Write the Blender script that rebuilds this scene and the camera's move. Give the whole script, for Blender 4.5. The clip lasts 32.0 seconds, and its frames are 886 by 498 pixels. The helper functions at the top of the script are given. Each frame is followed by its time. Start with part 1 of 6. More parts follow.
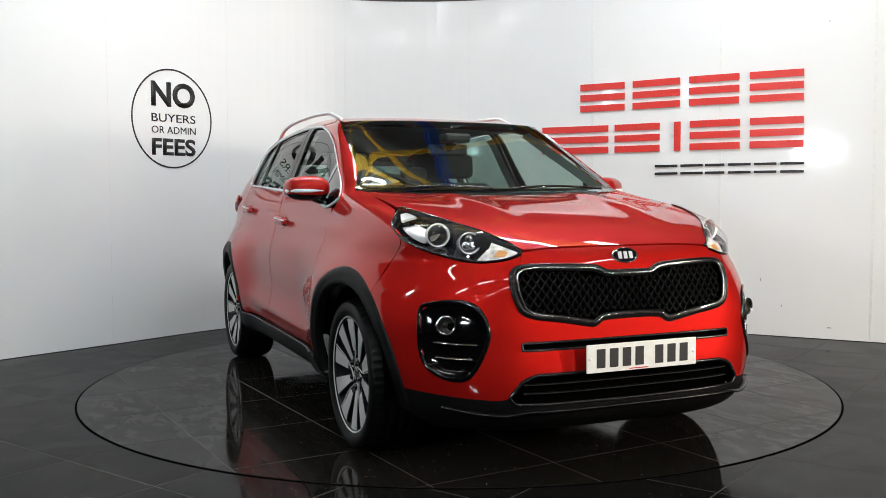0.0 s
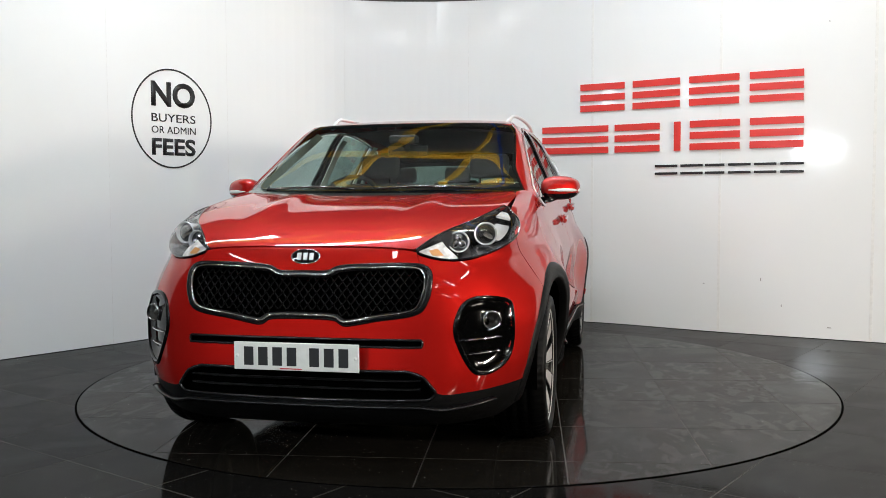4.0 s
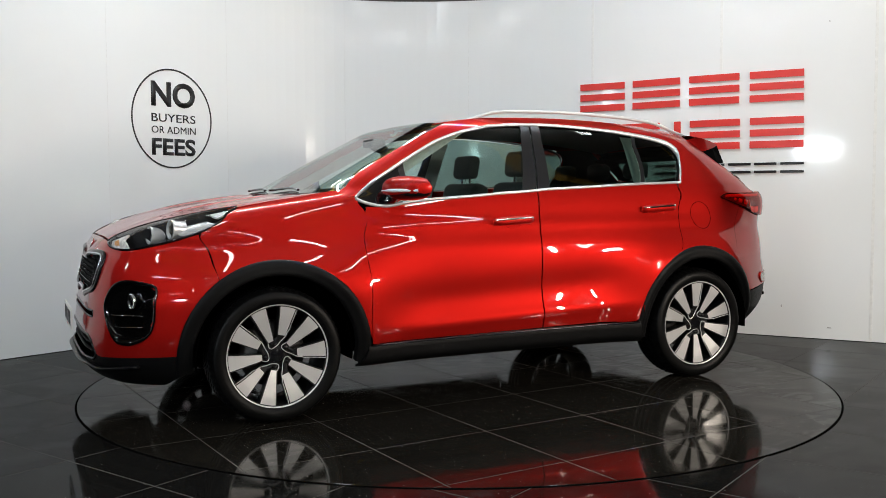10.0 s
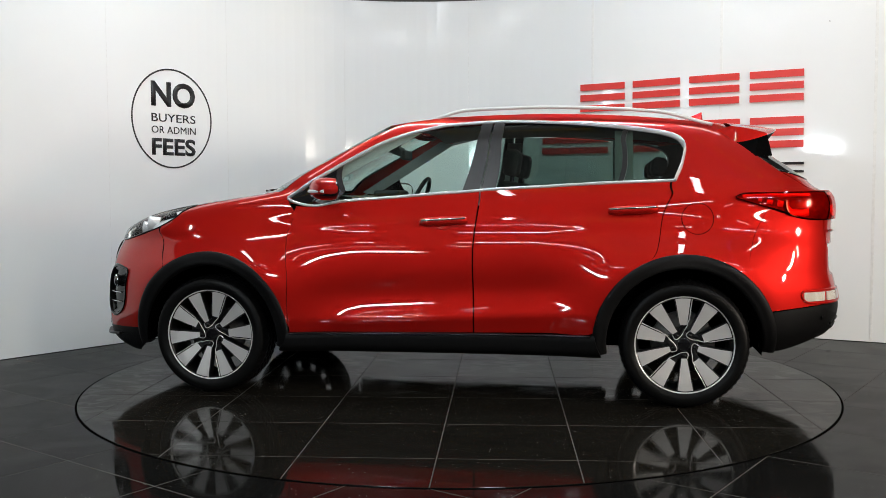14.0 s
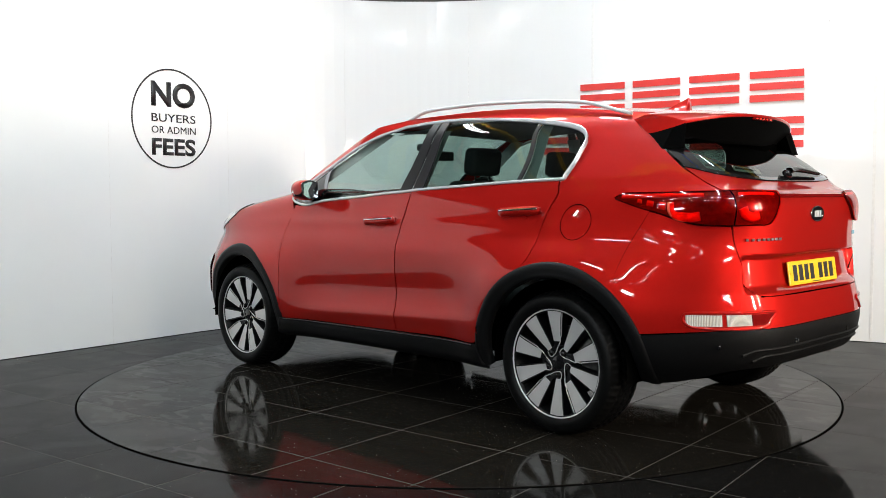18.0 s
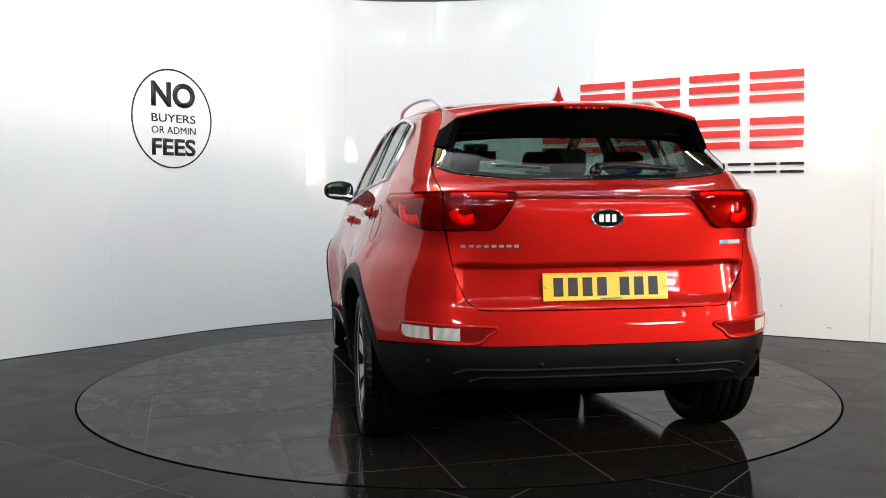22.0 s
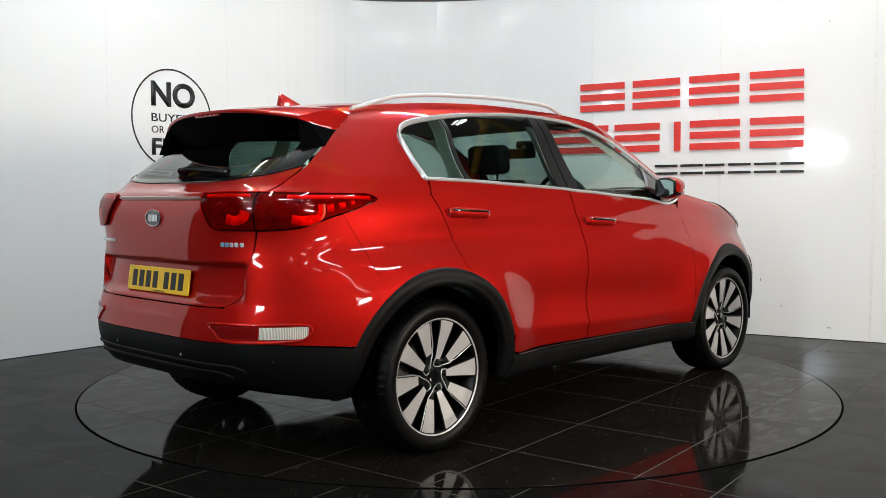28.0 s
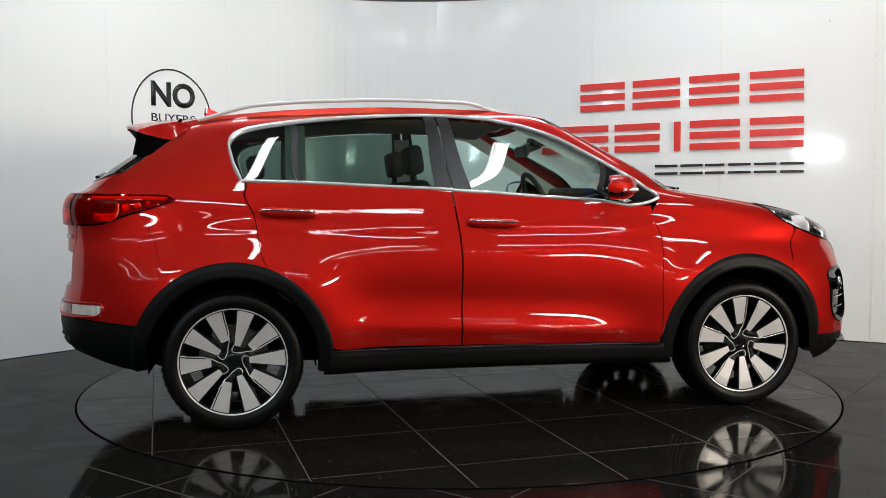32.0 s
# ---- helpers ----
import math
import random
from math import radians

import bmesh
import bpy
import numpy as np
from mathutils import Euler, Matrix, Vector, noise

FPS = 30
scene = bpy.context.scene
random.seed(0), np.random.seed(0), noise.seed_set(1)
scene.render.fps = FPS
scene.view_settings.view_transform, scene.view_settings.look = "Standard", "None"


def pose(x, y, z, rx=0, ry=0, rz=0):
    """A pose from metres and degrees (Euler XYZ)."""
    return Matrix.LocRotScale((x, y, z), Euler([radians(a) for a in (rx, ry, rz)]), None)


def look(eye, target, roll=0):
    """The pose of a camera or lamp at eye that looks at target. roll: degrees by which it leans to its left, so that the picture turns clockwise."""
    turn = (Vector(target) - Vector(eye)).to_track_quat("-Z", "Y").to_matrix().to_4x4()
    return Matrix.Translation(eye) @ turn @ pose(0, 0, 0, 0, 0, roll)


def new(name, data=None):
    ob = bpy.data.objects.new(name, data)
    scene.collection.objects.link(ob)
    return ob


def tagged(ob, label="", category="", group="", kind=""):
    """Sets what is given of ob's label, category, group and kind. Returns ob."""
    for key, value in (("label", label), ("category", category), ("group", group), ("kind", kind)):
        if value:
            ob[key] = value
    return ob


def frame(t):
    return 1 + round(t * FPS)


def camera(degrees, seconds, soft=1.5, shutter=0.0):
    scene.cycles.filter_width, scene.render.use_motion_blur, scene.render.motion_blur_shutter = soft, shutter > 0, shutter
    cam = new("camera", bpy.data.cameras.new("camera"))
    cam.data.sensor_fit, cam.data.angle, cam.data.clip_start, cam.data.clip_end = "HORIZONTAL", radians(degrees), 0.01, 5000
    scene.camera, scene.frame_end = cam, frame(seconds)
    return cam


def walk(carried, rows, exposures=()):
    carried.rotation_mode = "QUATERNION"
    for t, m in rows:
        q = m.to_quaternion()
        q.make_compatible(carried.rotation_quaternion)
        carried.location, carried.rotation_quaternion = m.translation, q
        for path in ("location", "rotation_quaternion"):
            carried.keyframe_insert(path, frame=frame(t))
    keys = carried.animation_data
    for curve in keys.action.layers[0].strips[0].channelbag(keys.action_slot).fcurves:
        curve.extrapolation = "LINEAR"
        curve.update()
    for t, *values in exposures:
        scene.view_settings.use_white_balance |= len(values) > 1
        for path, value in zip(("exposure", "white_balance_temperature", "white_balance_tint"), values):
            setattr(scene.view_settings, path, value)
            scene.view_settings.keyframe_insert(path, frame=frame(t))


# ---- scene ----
# One continuous shot: a fixed camera before a turntable with a car on it.
cam = camera(51.18, 32.0, 0.65)
EYE = Vector((0.0, -5.785, 1.1396))
AIM = EYE + Vector((-0.014442, 0.998292, -0.056604))
walk(cam, [(0, look(EYE, AIM, -0.25)), (32, look(EYE, AIM, -0.25))], exposures=[(0, -0.51, 6400, 10), (3, -0.51, 6400, 10), (6, -0.63, 6400, 10), (7, -0.54, 6400, 10), (8, -0.46, 6400, 10), (9, -0.64, 6400, 10), (10.5, -0.76, 6400, 10), (13, -0.74, 6400, 10), (14.5, -0.60, 6400, 10), (16.5, -0.26, 6400, 10), (18, -0.24, 6400, 10), (21, -0.26, 6400, 10), (25, -0.26, 6400, 10), (28, -0.56, 6400, 10), (30, -0.72, 6400, 10), (32, -0.72, 6400, 10)])

CAR_X, CAR_Y = 0.0011, -0.2175       # where the car stands on the turntable
DISC_R = 2.2376                      # radius of the turntable
DISC_TOP = 0.004


def heading(t):
    """The turntable's turn in degrees at t seconds."""
    return 294.637 - 8.8391 * t - 0.1177 * ((t - 16) / 16) ** 2


# ---------------------------------------------------------------- world and light
world = bpy.data.worlds.new("world")
scene.world = world
world.use_nodes = True
wn = world.node_tree
bg = wn.nodes["Background"]
bg.inputs[0].default_value = (0.75, 0.85, 1.0, 1)
bg.inputs[1].default_value = 0.02


def area_lamp(name, eye, target, size_x, size_y, watts, colour):
    data = bpy.data.lights.new(name, "AREA")
    data.shape, data.size, data.size_y = "RECTANGLE", size_x, size_y
    data.energy, data.color = watts, colour
    ob = new(name, data)
    ob.matrix_world = look(eye, target)
    return ob


COOL = (0.85, 0.95, 1.0)
WARM = (1.0, 0.88, 0.74)
# ---------------------------------------------------------------- materials
def material(name, colour, rough=0.5, metal=0.0, coat=0.0, spec=0.5, grain=0.0, grain_scale=40.0, bump=0.0, bump_scale=200.0,
             rough_var=0.0, emit=0.0, coat_rough=0.03, mottle=0.0, mottle_scale=3.0, ior=1.5):
    """A surface with two scales of variation in colour, uneven gloss and fine relief."""
    m = bpy.data.materials.new(name)
    m.use_nodes = True
    nt = m.node_tree
    b = nt.nodes["Principled BSDF"]
    b.inputs["Base Color"].default_value = (*colour, 1)
    b.inputs["Roughness"].default_value = rough
    b.inputs["Metallic"].default_value = metal
    b.inputs["Coat Weight"].default_value = coat
    b.inputs["Coat Roughness"].default_value = coat_rough
    b.inputs["Specular IOR Level"].default_value = spec
    b.inputs["IOR"].default_value = ior
    if emit:
        b.inputs["Emission Color"].default_value = (*colour, 1)
        b.inputs["Emission Strength"].default_value = emit
    coords = nt.nodes.new("ShaderNodeTexCoord")
    last = None
    if grain or mottle:
        rgb = nt.nodes.new("ShaderNodeRGB")
        rgb.outputs[0].default_value = (*colour, 1)
        last = rgb.outputs[0]
        for amount, scale in ((grain, grain_scale), (mottle, mottle_scale)):
            if not amount:
                continue
            n = nt.nodes.new("ShaderNodeTexNoise")
            n.inputs["Scale"].default_value = scale
            n.inputs["Detail"].default_value = 5
            nt.links.new(coords.outputs["Object"], n.inputs["Vector"])
            ramp = nt.nodes.new("ShaderNodeMapRange")
            ramp.inputs[1].default_value, ramp.inputs[2].default_value = 0.3, 0.7
            ramp.inputs[3].default_value, ramp.inputs[4].default_value = 1 - amount, 1 + amount
            nt.links.new(n.outputs["Fac"], ramp.inputs[0])
            mul = nt.nodes.new("ShaderNodeVectorMath")
            mul.operation = "SCALE"
            nt.links.new(last, mul.inputs[0])
            nt.links.new(ramp.outputs[0], mul.inputs["Scale"])
            last = mul.outputs[0]
        nt.links.new(last, b.inputs["Base Color"])
    if rough_var:
        n = nt.nodes.new("ShaderNodeTexNoise")
        n.inputs["Scale"].default_value = 6.0
        n.inputs["Detail"].default_value = 6
        nt.links.new(coords.outputs["Object"], n.inputs["Vector"])
        ramp = nt.nodes.new("ShaderNodeMapRange")
        ramp.inputs[1].default_value, ramp.inputs[2].default_value = 0.3, 0.7
        ramp.inputs[3].default_value, ramp.inputs[4].default_value = max(0.01, rough - rough_var), rough + rough_var
        nt.links.new(n.outputs["Fac"], ramp.inputs[0])
        nt.links.new(ramp.outputs[0], b.inputs["Roughness"])
    if bump:
        n = nt.nodes.new("ShaderNodeTexNoise")
        n.inputs["Scale"].default_value = bump_scale
        n.inputs["Detail"].default_value = 3
        nt.links.new(coords.outputs["Object"], n.inputs["Vector"])
        bp = nt.nodes.new("ShaderNodeBump")
        bp.inputs["Strength"].default_value = bump
        bp.inputs["Distance"].default_value = 0.002
        nt.links.new(n.outputs["Fac"], bp.inputs["Height"])
        nt.links.new(bp.outputs[0], b.inputs["Normal"])
    return m


def glass_material(name, tint, gloss_rough=0.01, ior=1.45):
    """A thin sheet of tinted glass: it lets light straight through and mirrors more at a slant."""
    m = bpy.data.materials.new(name)
    m.use_nodes = True
    nt = m.node_tree
    nt.nodes.remove(nt.nodes["Principled BSDF"])
    out = nt.nodes["Material Output"]
    clear = nt.nodes.new("ShaderNodeBsdfTransparent")
    clear.inputs[0].default_value = (*tint, 1)
    gloss = nt.nodes.new("ShaderNodeBsdfGlossy")
    gloss.inputs["Roughness"].default_value = gloss_rough
    slant = nt.nodes.new("ShaderNodeLayerWeight")
    slant.inputs[0].default_value = 0.5
    steep = nt.nodes.new("ShaderNodeMath")
    steep.operation = "POWER"
    steep.inputs[1].default_value = 5.0
    nt.links.new(slant.outputs["Facing"], steep.inputs[0])
    fres = nt.nodes.new("ShaderNodeMapRange")
    low = ((ior - 1) / (ior + 1)) ** 2
    fres.inputs[3].default_value, fres.inputs[4].default_value = low * 1.6, 0.9
    nt.links.new(steep.outputs[0], fres.inputs[0])
    mix = nt.nodes.new("ShaderNodeMixShader")
    nt.links.new(fres.outputs[0], mix.inputs[0])
    nt.links.new(clear.outputs[0], mix.inputs[1])
    nt.links.new(gloss.outputs[0], mix.inputs[2])
    nt.links.new(mix.outputs[0], out.inputs[0])
    return m


def paint_material():
    """Metallic red car paint: fine flakes under a clear coat."""
    m = material("red_metallic_paint", (0.41, 0.0090, 0.0060), rough=0.48, metal=0.60, coat=1.0, coat_rough=0.0, spec=0.3)
    nt = m.node_tree
    b = nt.nodes["Principled BSDF"]
    b.inputs["Specular Tint"].default_value = (0.55, 0.02, 0.012, 1)
    b.inputs["Coat IOR"].default_value = 1.48
    coords = nt.nodes.new("ShaderNodeTexCoord")
    vor = nt.nodes.new("ShaderNodeTexVoronoi")
    vor.inputs["Scale"].default_value = 900
    nt.links.new(coords.outputs["Object"], vor.inputs["Vector"])
    ramp = nt.nodes.new("ShaderNodeMapRange")
    ramp.inputs[3].default_value, ramp.inputs[4].default_value = 0.85, 1.2
    nt.links.new(vor.outputs["Color"], ramp.inputs[0])
    big = nt.nodes.new("ShaderNodeTexNoise")
    big.inputs["Scale"].default_value = 1.5
    nt.links.new(coords.outputs["Object"], big.inputs["Vector"])
    hue = nt.nodes.new("ShaderNodeMapRange")
    hue.inputs[3].default_value, hue.inputs[4].default_value = 0.95, 1.05
    nt.links.new(big.outputs["Fac"], hue.inputs[0])
    mul = nt.nodes.new("ShaderNodeMath")
    mul.operation = "MULTIPLY"
    nt.links.new(ramp.outputs[0], mul.inputs[0])
    nt.links.new(hue.outputs[0], mul.inputs[1])
    vm = nt.nodes.new("ShaderNodeVectorMath")
    vm.operation = "SCALE"
    vm.inputs[0].default_value = (0.41, 0.0090, 0.0060)
    nt.links.new(mul.outputs[0], vm.inputs["Scale"])
    nt.links.new(vm.outputs[0], b.inputs["Base Color"])
    return m


PAINT = paint_material()
BLACK_TRIM = material("black_textured_plastic", (0.0028, 0.0028, 0.003), rough=0.5, spec=0.16, bump=0.25, bump_scale=700, grain=0.15)
GLOSS_BLACK = material("gloss_black_plastic", (0.006, 0.006, 0.007), rough=0.06, coat=0.6)
PILLAR_BLACK = material("satin_black_pillar_film", (0.010, 0.010, 0.0115), rough=0.3)
CHROME = material("chrome", (0.82, 0.83, 0.85), rough=0.07, metal=1.0)
TRIM_BRIGHT = material("satin_bright_trim", (0.72, 0.72, 0.73), rough=0.24, metal=0.55)
BRUSHED = material("satin_silver", (0.75, 0.76, 0.78), rough=0.28, metal=1.0)
ALLOY = material("machined_alloy", (0.68, 0.67, 0.66), rough=0.32, metal=0.5, bump=0.1, bump_scale=900)
WHEEL_DARK = material("dark_grey_wheel_paint", (0.004, 0.004, 0.0045), rough=0.35, spec=0.3)
RUBBER = material("tyre_rubber", (0.0026, 0.0026, 0.0026), rough=0.40, spec=0.13, grain=0.25, grain_scale=60, bump=0.3, bump_scale=300)
# near-black: the colour holds the shade inside openings; also used on lamp stands
VOID_SHADE = material("void_shade_black", (0.0012, 0.0012, 0.0012), rough=0.95, spec=0.0, grain=0.2)
GLASS = glass_material("clear_green_glass", (0.74, 0.86, 0.82), ior=1.5)
SCREEN_GLASS = glass_material("laminated_green_glass", (0.74, 0.86, 0.82), ior=2.0)
PRIVACY = glass_material("tinted_green_glass", (0.30, 0.40, 0.37), ior=1.5)
LENS = glass_material("clear_lamp_lens", (0.97, 0.97, 0.98), ior=1.3)
SILVER_PAINT = material("bright_silver_paint", (0.66, 0.67, 0.68), rough=0.25, metal=0.25, coat=0.5)
RED_LENS = material("red_lamp_lens", (0.17, 0.004, 0.0035), rough=0.05, coat=1.0, spec=0.6)
SEAT_CLOTH = material("dark_seat_cloth", (0.045, 0.045, 0.048), rough=0.85, grain=0.3, grain_scale=80, bump=0.3)
CABIN_DARK = material("dark_cabin_plastic", (0.02, 0.02, 0.021), rough=0.6, bump=0.2, grain=0.15)
HEADLINER = material("grey_headliner", (0.30, 0.29, 0.28), rough=0.9, grain=0.1)
PLATE_WHITE = material("white_plate", (0.82, 0.82, 0.78), rough=0.35, grain=0.03)
PLATE_YELLOW = material("yellow_plate", (0.86, 0.52, 0.02), rough=0.35, grain=0.03)
INK = material("black_ink", (0.015, 0.015, 0.016), rough=0.5)
WALL_WHITE = material("white_gloss_wall_panel", (0.76, 0.77, 0.765), rough=0.09, spec=0.3, mottle=0.012, mottle_scale=1.2, bump=0.05, bump_scale=3.5)
SEAM_GREY = material("grey_panel_joint", (0.70, 0.70, 0.69), rough=0.6, grain=0.1)
SIGN_RED = material("red_acrylic_letters", (0.62, 0.03, 0.022), rough=0.35, grain=0.03)
SIGN_BLACK = material("black_acrylic_letters", (0.012, 0.012, 0.013), rough=0.35)
GROUT = material("grey_grout", (0.05, 0.045, 0.040), rough=0.7, grain=0.2)
# ---------------------------------------------------------------- mesh helpers
def part(name, verts, faces, mat, parent=None, label="", smooth=True):
    """Links a mesh as ONE object, under parent where one is given."""
    me = bpy.data.meshes.new(name)
    me.from_pydata([tuple(float(c) for c in v) for v in verts], [], [tuple(int(i) for i in f) for f in faces])
    me.materials.append(mat)
    if smooth:
        me.polygons.foreach_set("use_smooth", [True] * len(me.polygons))
    me.update()
    ob = new(name, me)
    if parent:
        ob.parent = parent
    if label:
        ob["label"] = label
    return ob


def bm_part(name, bm, mat, parent=None, label="", smooth=False):
    me = bpy.data.meshes.new(name)
    bmesh.ops.recalc_face_normals(bm, faces=bm.faces)
    bm.to_mesh(me)
    bm.free()
    me.materials.append(mat)
    if smooth:
        me.polygons.foreach_set("use_smooth", [True] * len(me.polygons))
    ob = new(name, me)
    if parent:
        ob.parent = parent
    if label:
        ob["label"] = label
    return ob


def grid_faces(nu, nv, start=0, wrap=False):
    out = []
    for i in range(nu if wrap else nu - 1):
        k = (i + 1) % nu
        for j in range(nv - 1):
            out.append((start + i * nv + j, start + k * nv + j, start + k * nv + j + 1, start + i * nv + j + 1))
    return out


def grid_normals(P):
    du = np.gradient(P, axis=0)
    dv = np.gradient(P, axis=1)
    n = np.cross(du, dv)
    n /= np.maximum(np.linalg.norm(n, axis=2, keepdims=True), 1e-9)
    return n


def outward(P, n):
    """Turns normals away from the car's middle line."""
    mid = np.stack([P[..., 0] * 0.75, P[..., 1] * 0.0, np.full(P.shape[:2], 0.75)], -1)
    s = np.sign(np.sum((P - mid) * n, axis=2).mean())
    return n * (s if s else 1)


def folded(P, depth):
    """Verts and faces of a sheet whose rim is rounded over and folded in; the fold keeps its own edge."""
    nu, nv = P.shape[:2]
    n = outward(P, grid_normals(P))
    loop = [(i, 0) for i in range(nu)] + [(nu - 1, j) for j in range(1, nv)] + [(i, nv - 1) for i in range(nu - 2, -1, -1)] + [(0, j) for j in range(nv - 2, 0, -1)]
    rim = np.array([P[i, j] for i, j in loop])
    rn = np.array([n[i, j] for i, j in loop])
    m, k = len(loop), nu * nv
    verts = np.concatenate([P.reshape(-1, 3), rim, rim - rn * depth])
    faces = grid_faces(nu, nv) + [(k + i, k + (i + 1) % m, k + m + (i + 1) % m, k + m + i) for i in range(m)]
    return verts, faces


def mirror_y(P):
    return P * np.array([1, -1, 1])


def sheet(name, P, mat, parent, label="", hem=0.0, both=False):
    """A mesh from a grid of points; with both, one for each side of the car."""
    done = []
    for Q in ((P, mirror_y(P)) if both else (P,)):
        if both and Q is not P:
            Q = Q[::-1]
        verts, faces = folded(Q, hem) if hem else (Q.reshape(-1, 3), grid_faces(*Q.shape[:2]))
        done.append(part(name, verts, faces, mat, parent, label))
    return done


def curve_at(keys, xs):
    """Smooth monotone interpolation through (x, y) keys."""
    kx, ky = np.array([k[0] for k in keys], float), np.array([k[1] for k in keys], float)
    if kx[0] > kx[-1]:
        kx, ky = kx[::-1], ky[::-1]
    h = np.diff(kx)
    d = np.diff(ky) / h
    m = np.zeros_like(ky)
    m[0], m[-1] = d[0], d[-1]
    for i in range(1, len(kx) - 1):
        if d[i - 1] * d[i] > 0:
            w1, w2 = 2 * h[i] + h[i - 1], h[i] + 2 * h[i - 1]
            m[i] = (w1 + w2) / (w1 / d[i - 1] + w2 / d[i])
    x = np.clip(np.asarray(xs, float), kx[0], kx[-1])
    i = np.clip(np.searchsorted(kx, x) - 1, 0, len(kx) - 2)
    t = (x - kx[i]) / h[i]
    return ((2 * t**3 - 3 * t**2 + 1) * ky[i] + (t**3 - 2 * t**2 + t) * h[i] * m[i]
            + (-2 * t**3 + 3 * t**2) * ky[i + 1] + (t**3 - t**2) * h[i] * m[i + 1])


def smooth_path(points, count, closed=False):
    """Catmull-Rom line through points, evenly sampled by length."""
    P = np.array(points, float)
    n = len(P)
    dense = []
    segs = n if closed else n - 1
    for i in range(segs):
        if closed:
            a, b, c, d = P[(i - 1) % n], P[i], P[(i + 1) % n], P[(i + 2) % n]
        else:
            b, c = P[i], P[i + 1]
            a = P[i - 1] if i > 0 else 2 * b - c
            d = P[i + 2] if i + 2 < n else 2 * c - b
        for t in np.linspace(0, 1, 12, endpoint=False):
            dense.append(0.5 * (2 * b + (c - a) * t + (2 * a - 5 * b + 4 * c - d) * t * t + (3 * b - a - 3 * c + d) * t**3))
    dense.append(P[0] if closed else P[-1])
    D = np.array(dense)
    L = np.concatenate([[0], np.cumsum(np.linalg.norm(np.diff(D, axis=0), axis=1))])
    s = np.linspace(0, L[-1], count, endpoint=not closed)
    return np.stack([np.interp(s, L, D[:, k]) for k in range(D.shape[1])], -1)


def straight_path(points, count):
    P = np.array(points, float)
    L = np.concatenate([[0], np.cumsum(np.linalg.norm(np.diff(P, axis=0), axis=1))])
    s = np.linspace(0, L[-1], count)
    return np.stack([np.interp(s, L, P[:, k]) for k in range(P.shape[1])], -1)


def tube_data(path, ru, rv=None, sides=8, up=(0, 0, 1), closed=False, taper=None):
    """Verts and faces of a tube of oval section along a path."""
    P = np.array(path, float)
    rv = rv or ru
    T = np.roll(P, -1, 0) - np.roll(P, 1, 0) if closed else np.gradient(P, axis=0)
    T /= np.maximum(np.linalg.norm(T, axis=1, keepdims=True), 1e-9)
    U = np.array(up, float) - T * (T @ np.array(up, float))[:, None]
    U /= np.maximum(np.linalg.norm(U, axis=1, keepdims=True), 1e-9)
    V = np.cross(T, U)
    a = np.linspace(0, 2 * math.pi, sides, endpoint=False)
    k = np.ones(len(P)) if taper is None else np.array(taper)
    G = P[:, None] + (V[:, None] * np.cos(a)[None, :, None] * ru + U[:, None] * np.sin(a)[None, :, None] * rv) * k[:, None, None]
    n = len(P)
    faces = []
    for i in range(n if closed else n - 1):
        for j in range(sides):
            q, r = (i + 1) % n, (j + 1) % sides
            faces.append((i * sides + j, q * sides + j, q * sides + r, i * sides + r))
    if not closed:
        faces += [tuple(range(sides))[::-1], tuple((n - 1) * sides + j for j in range(sides))]
    return G.reshape(-1, 3), faces


def lathe_data(profile, sides, axis="y"):
    """Verts and faces of a profile of (radius, along) turned round the axis."""
    a = np.linspace(0, 2 * math.pi, sides, endpoint=False)
    pr = np.array(profile, float)
    x = pr[None, :, 0] * np.cos(a)[:, None]
    z = pr[None, :, 0] * np.sin(a)[:, None]
    y = np.broadcast_to(pr[None, :, 1], x.shape)
    G = np.stack([x, y, z] if axis == "y" else ([y, x, z] if axis == "x" else [x, z, y]), -1)
    return G.reshape(-1, 3), grid_faces(sides, len(pr), wrap=True)


def box_bm(sx, sy, sz, centre=(0, 0, 0), bevel=0.0, segments=2, turn=None):
    bm = bmesh.new()
    bmesh.ops.create_cube(bm, size=1)
    bmesh.ops.scale(bm, vec=(sx, sy, sz), verts=bm.verts)
    if bevel:
        bmesh.ops.bevel(bm, geom=list(bm.edges), offset=bevel, segments=segments, affect="EDGES", profile=0.5)
    if turn:
        bmesh.ops.transform(bm, matrix=turn, verts=bm.verts)
    bmesh.ops.translate(bm, vec=centre, verts=bm.verts)
    return bm


# ---------------------------------------------------------------- curved showroom wall
WALL_H = 2.955
WALL_KEYS = [(-4.55, -1.42), (-4.10, -0.50), (-3.394, 0.424), (-2.678, 1.331), (-1.974, 2.22), (-1.03, 2.84), (0.12, 2.93), (1.215, 2.54),
             (2.179, 1.918), (3.195, 1.362), (4.21, 0.83), (4.48, 0.66)]
WALL_LINE = smooth_path(WALL_KEYS, 900)
WALL_S = np.concatenate([[0], np.cumsum(np.linalg.norm(np.diff(WALL_LINE, axis=0), axis=1))])


def wall_at(s, proud=0.0):
    """The wall's plan place at run s, proud of its face by that much, and its direction there."""
    x, y = np.interp(s, WALL_S, WALL_LINE[:, 0]), np.interp(s, WALL_S, WALL_LINE[:, 1])
    dx = np.interp(s + 0.01, WALL_S, WALL_LINE[:, 0]) - np.interp(s - 0.01, WALL_S, WALL_LINE[:, 0])
    dy = np.interp(s + 0.01, WALL_S, WALL_LINE[:, 1]) - np.interp(s - 0.01, WALL_S, WALL_LINE[:, 1])
    k = math.hypot(dx, dy)
    return x + proud * dy / k, y - proud * dx / k, dx / k, dy / k


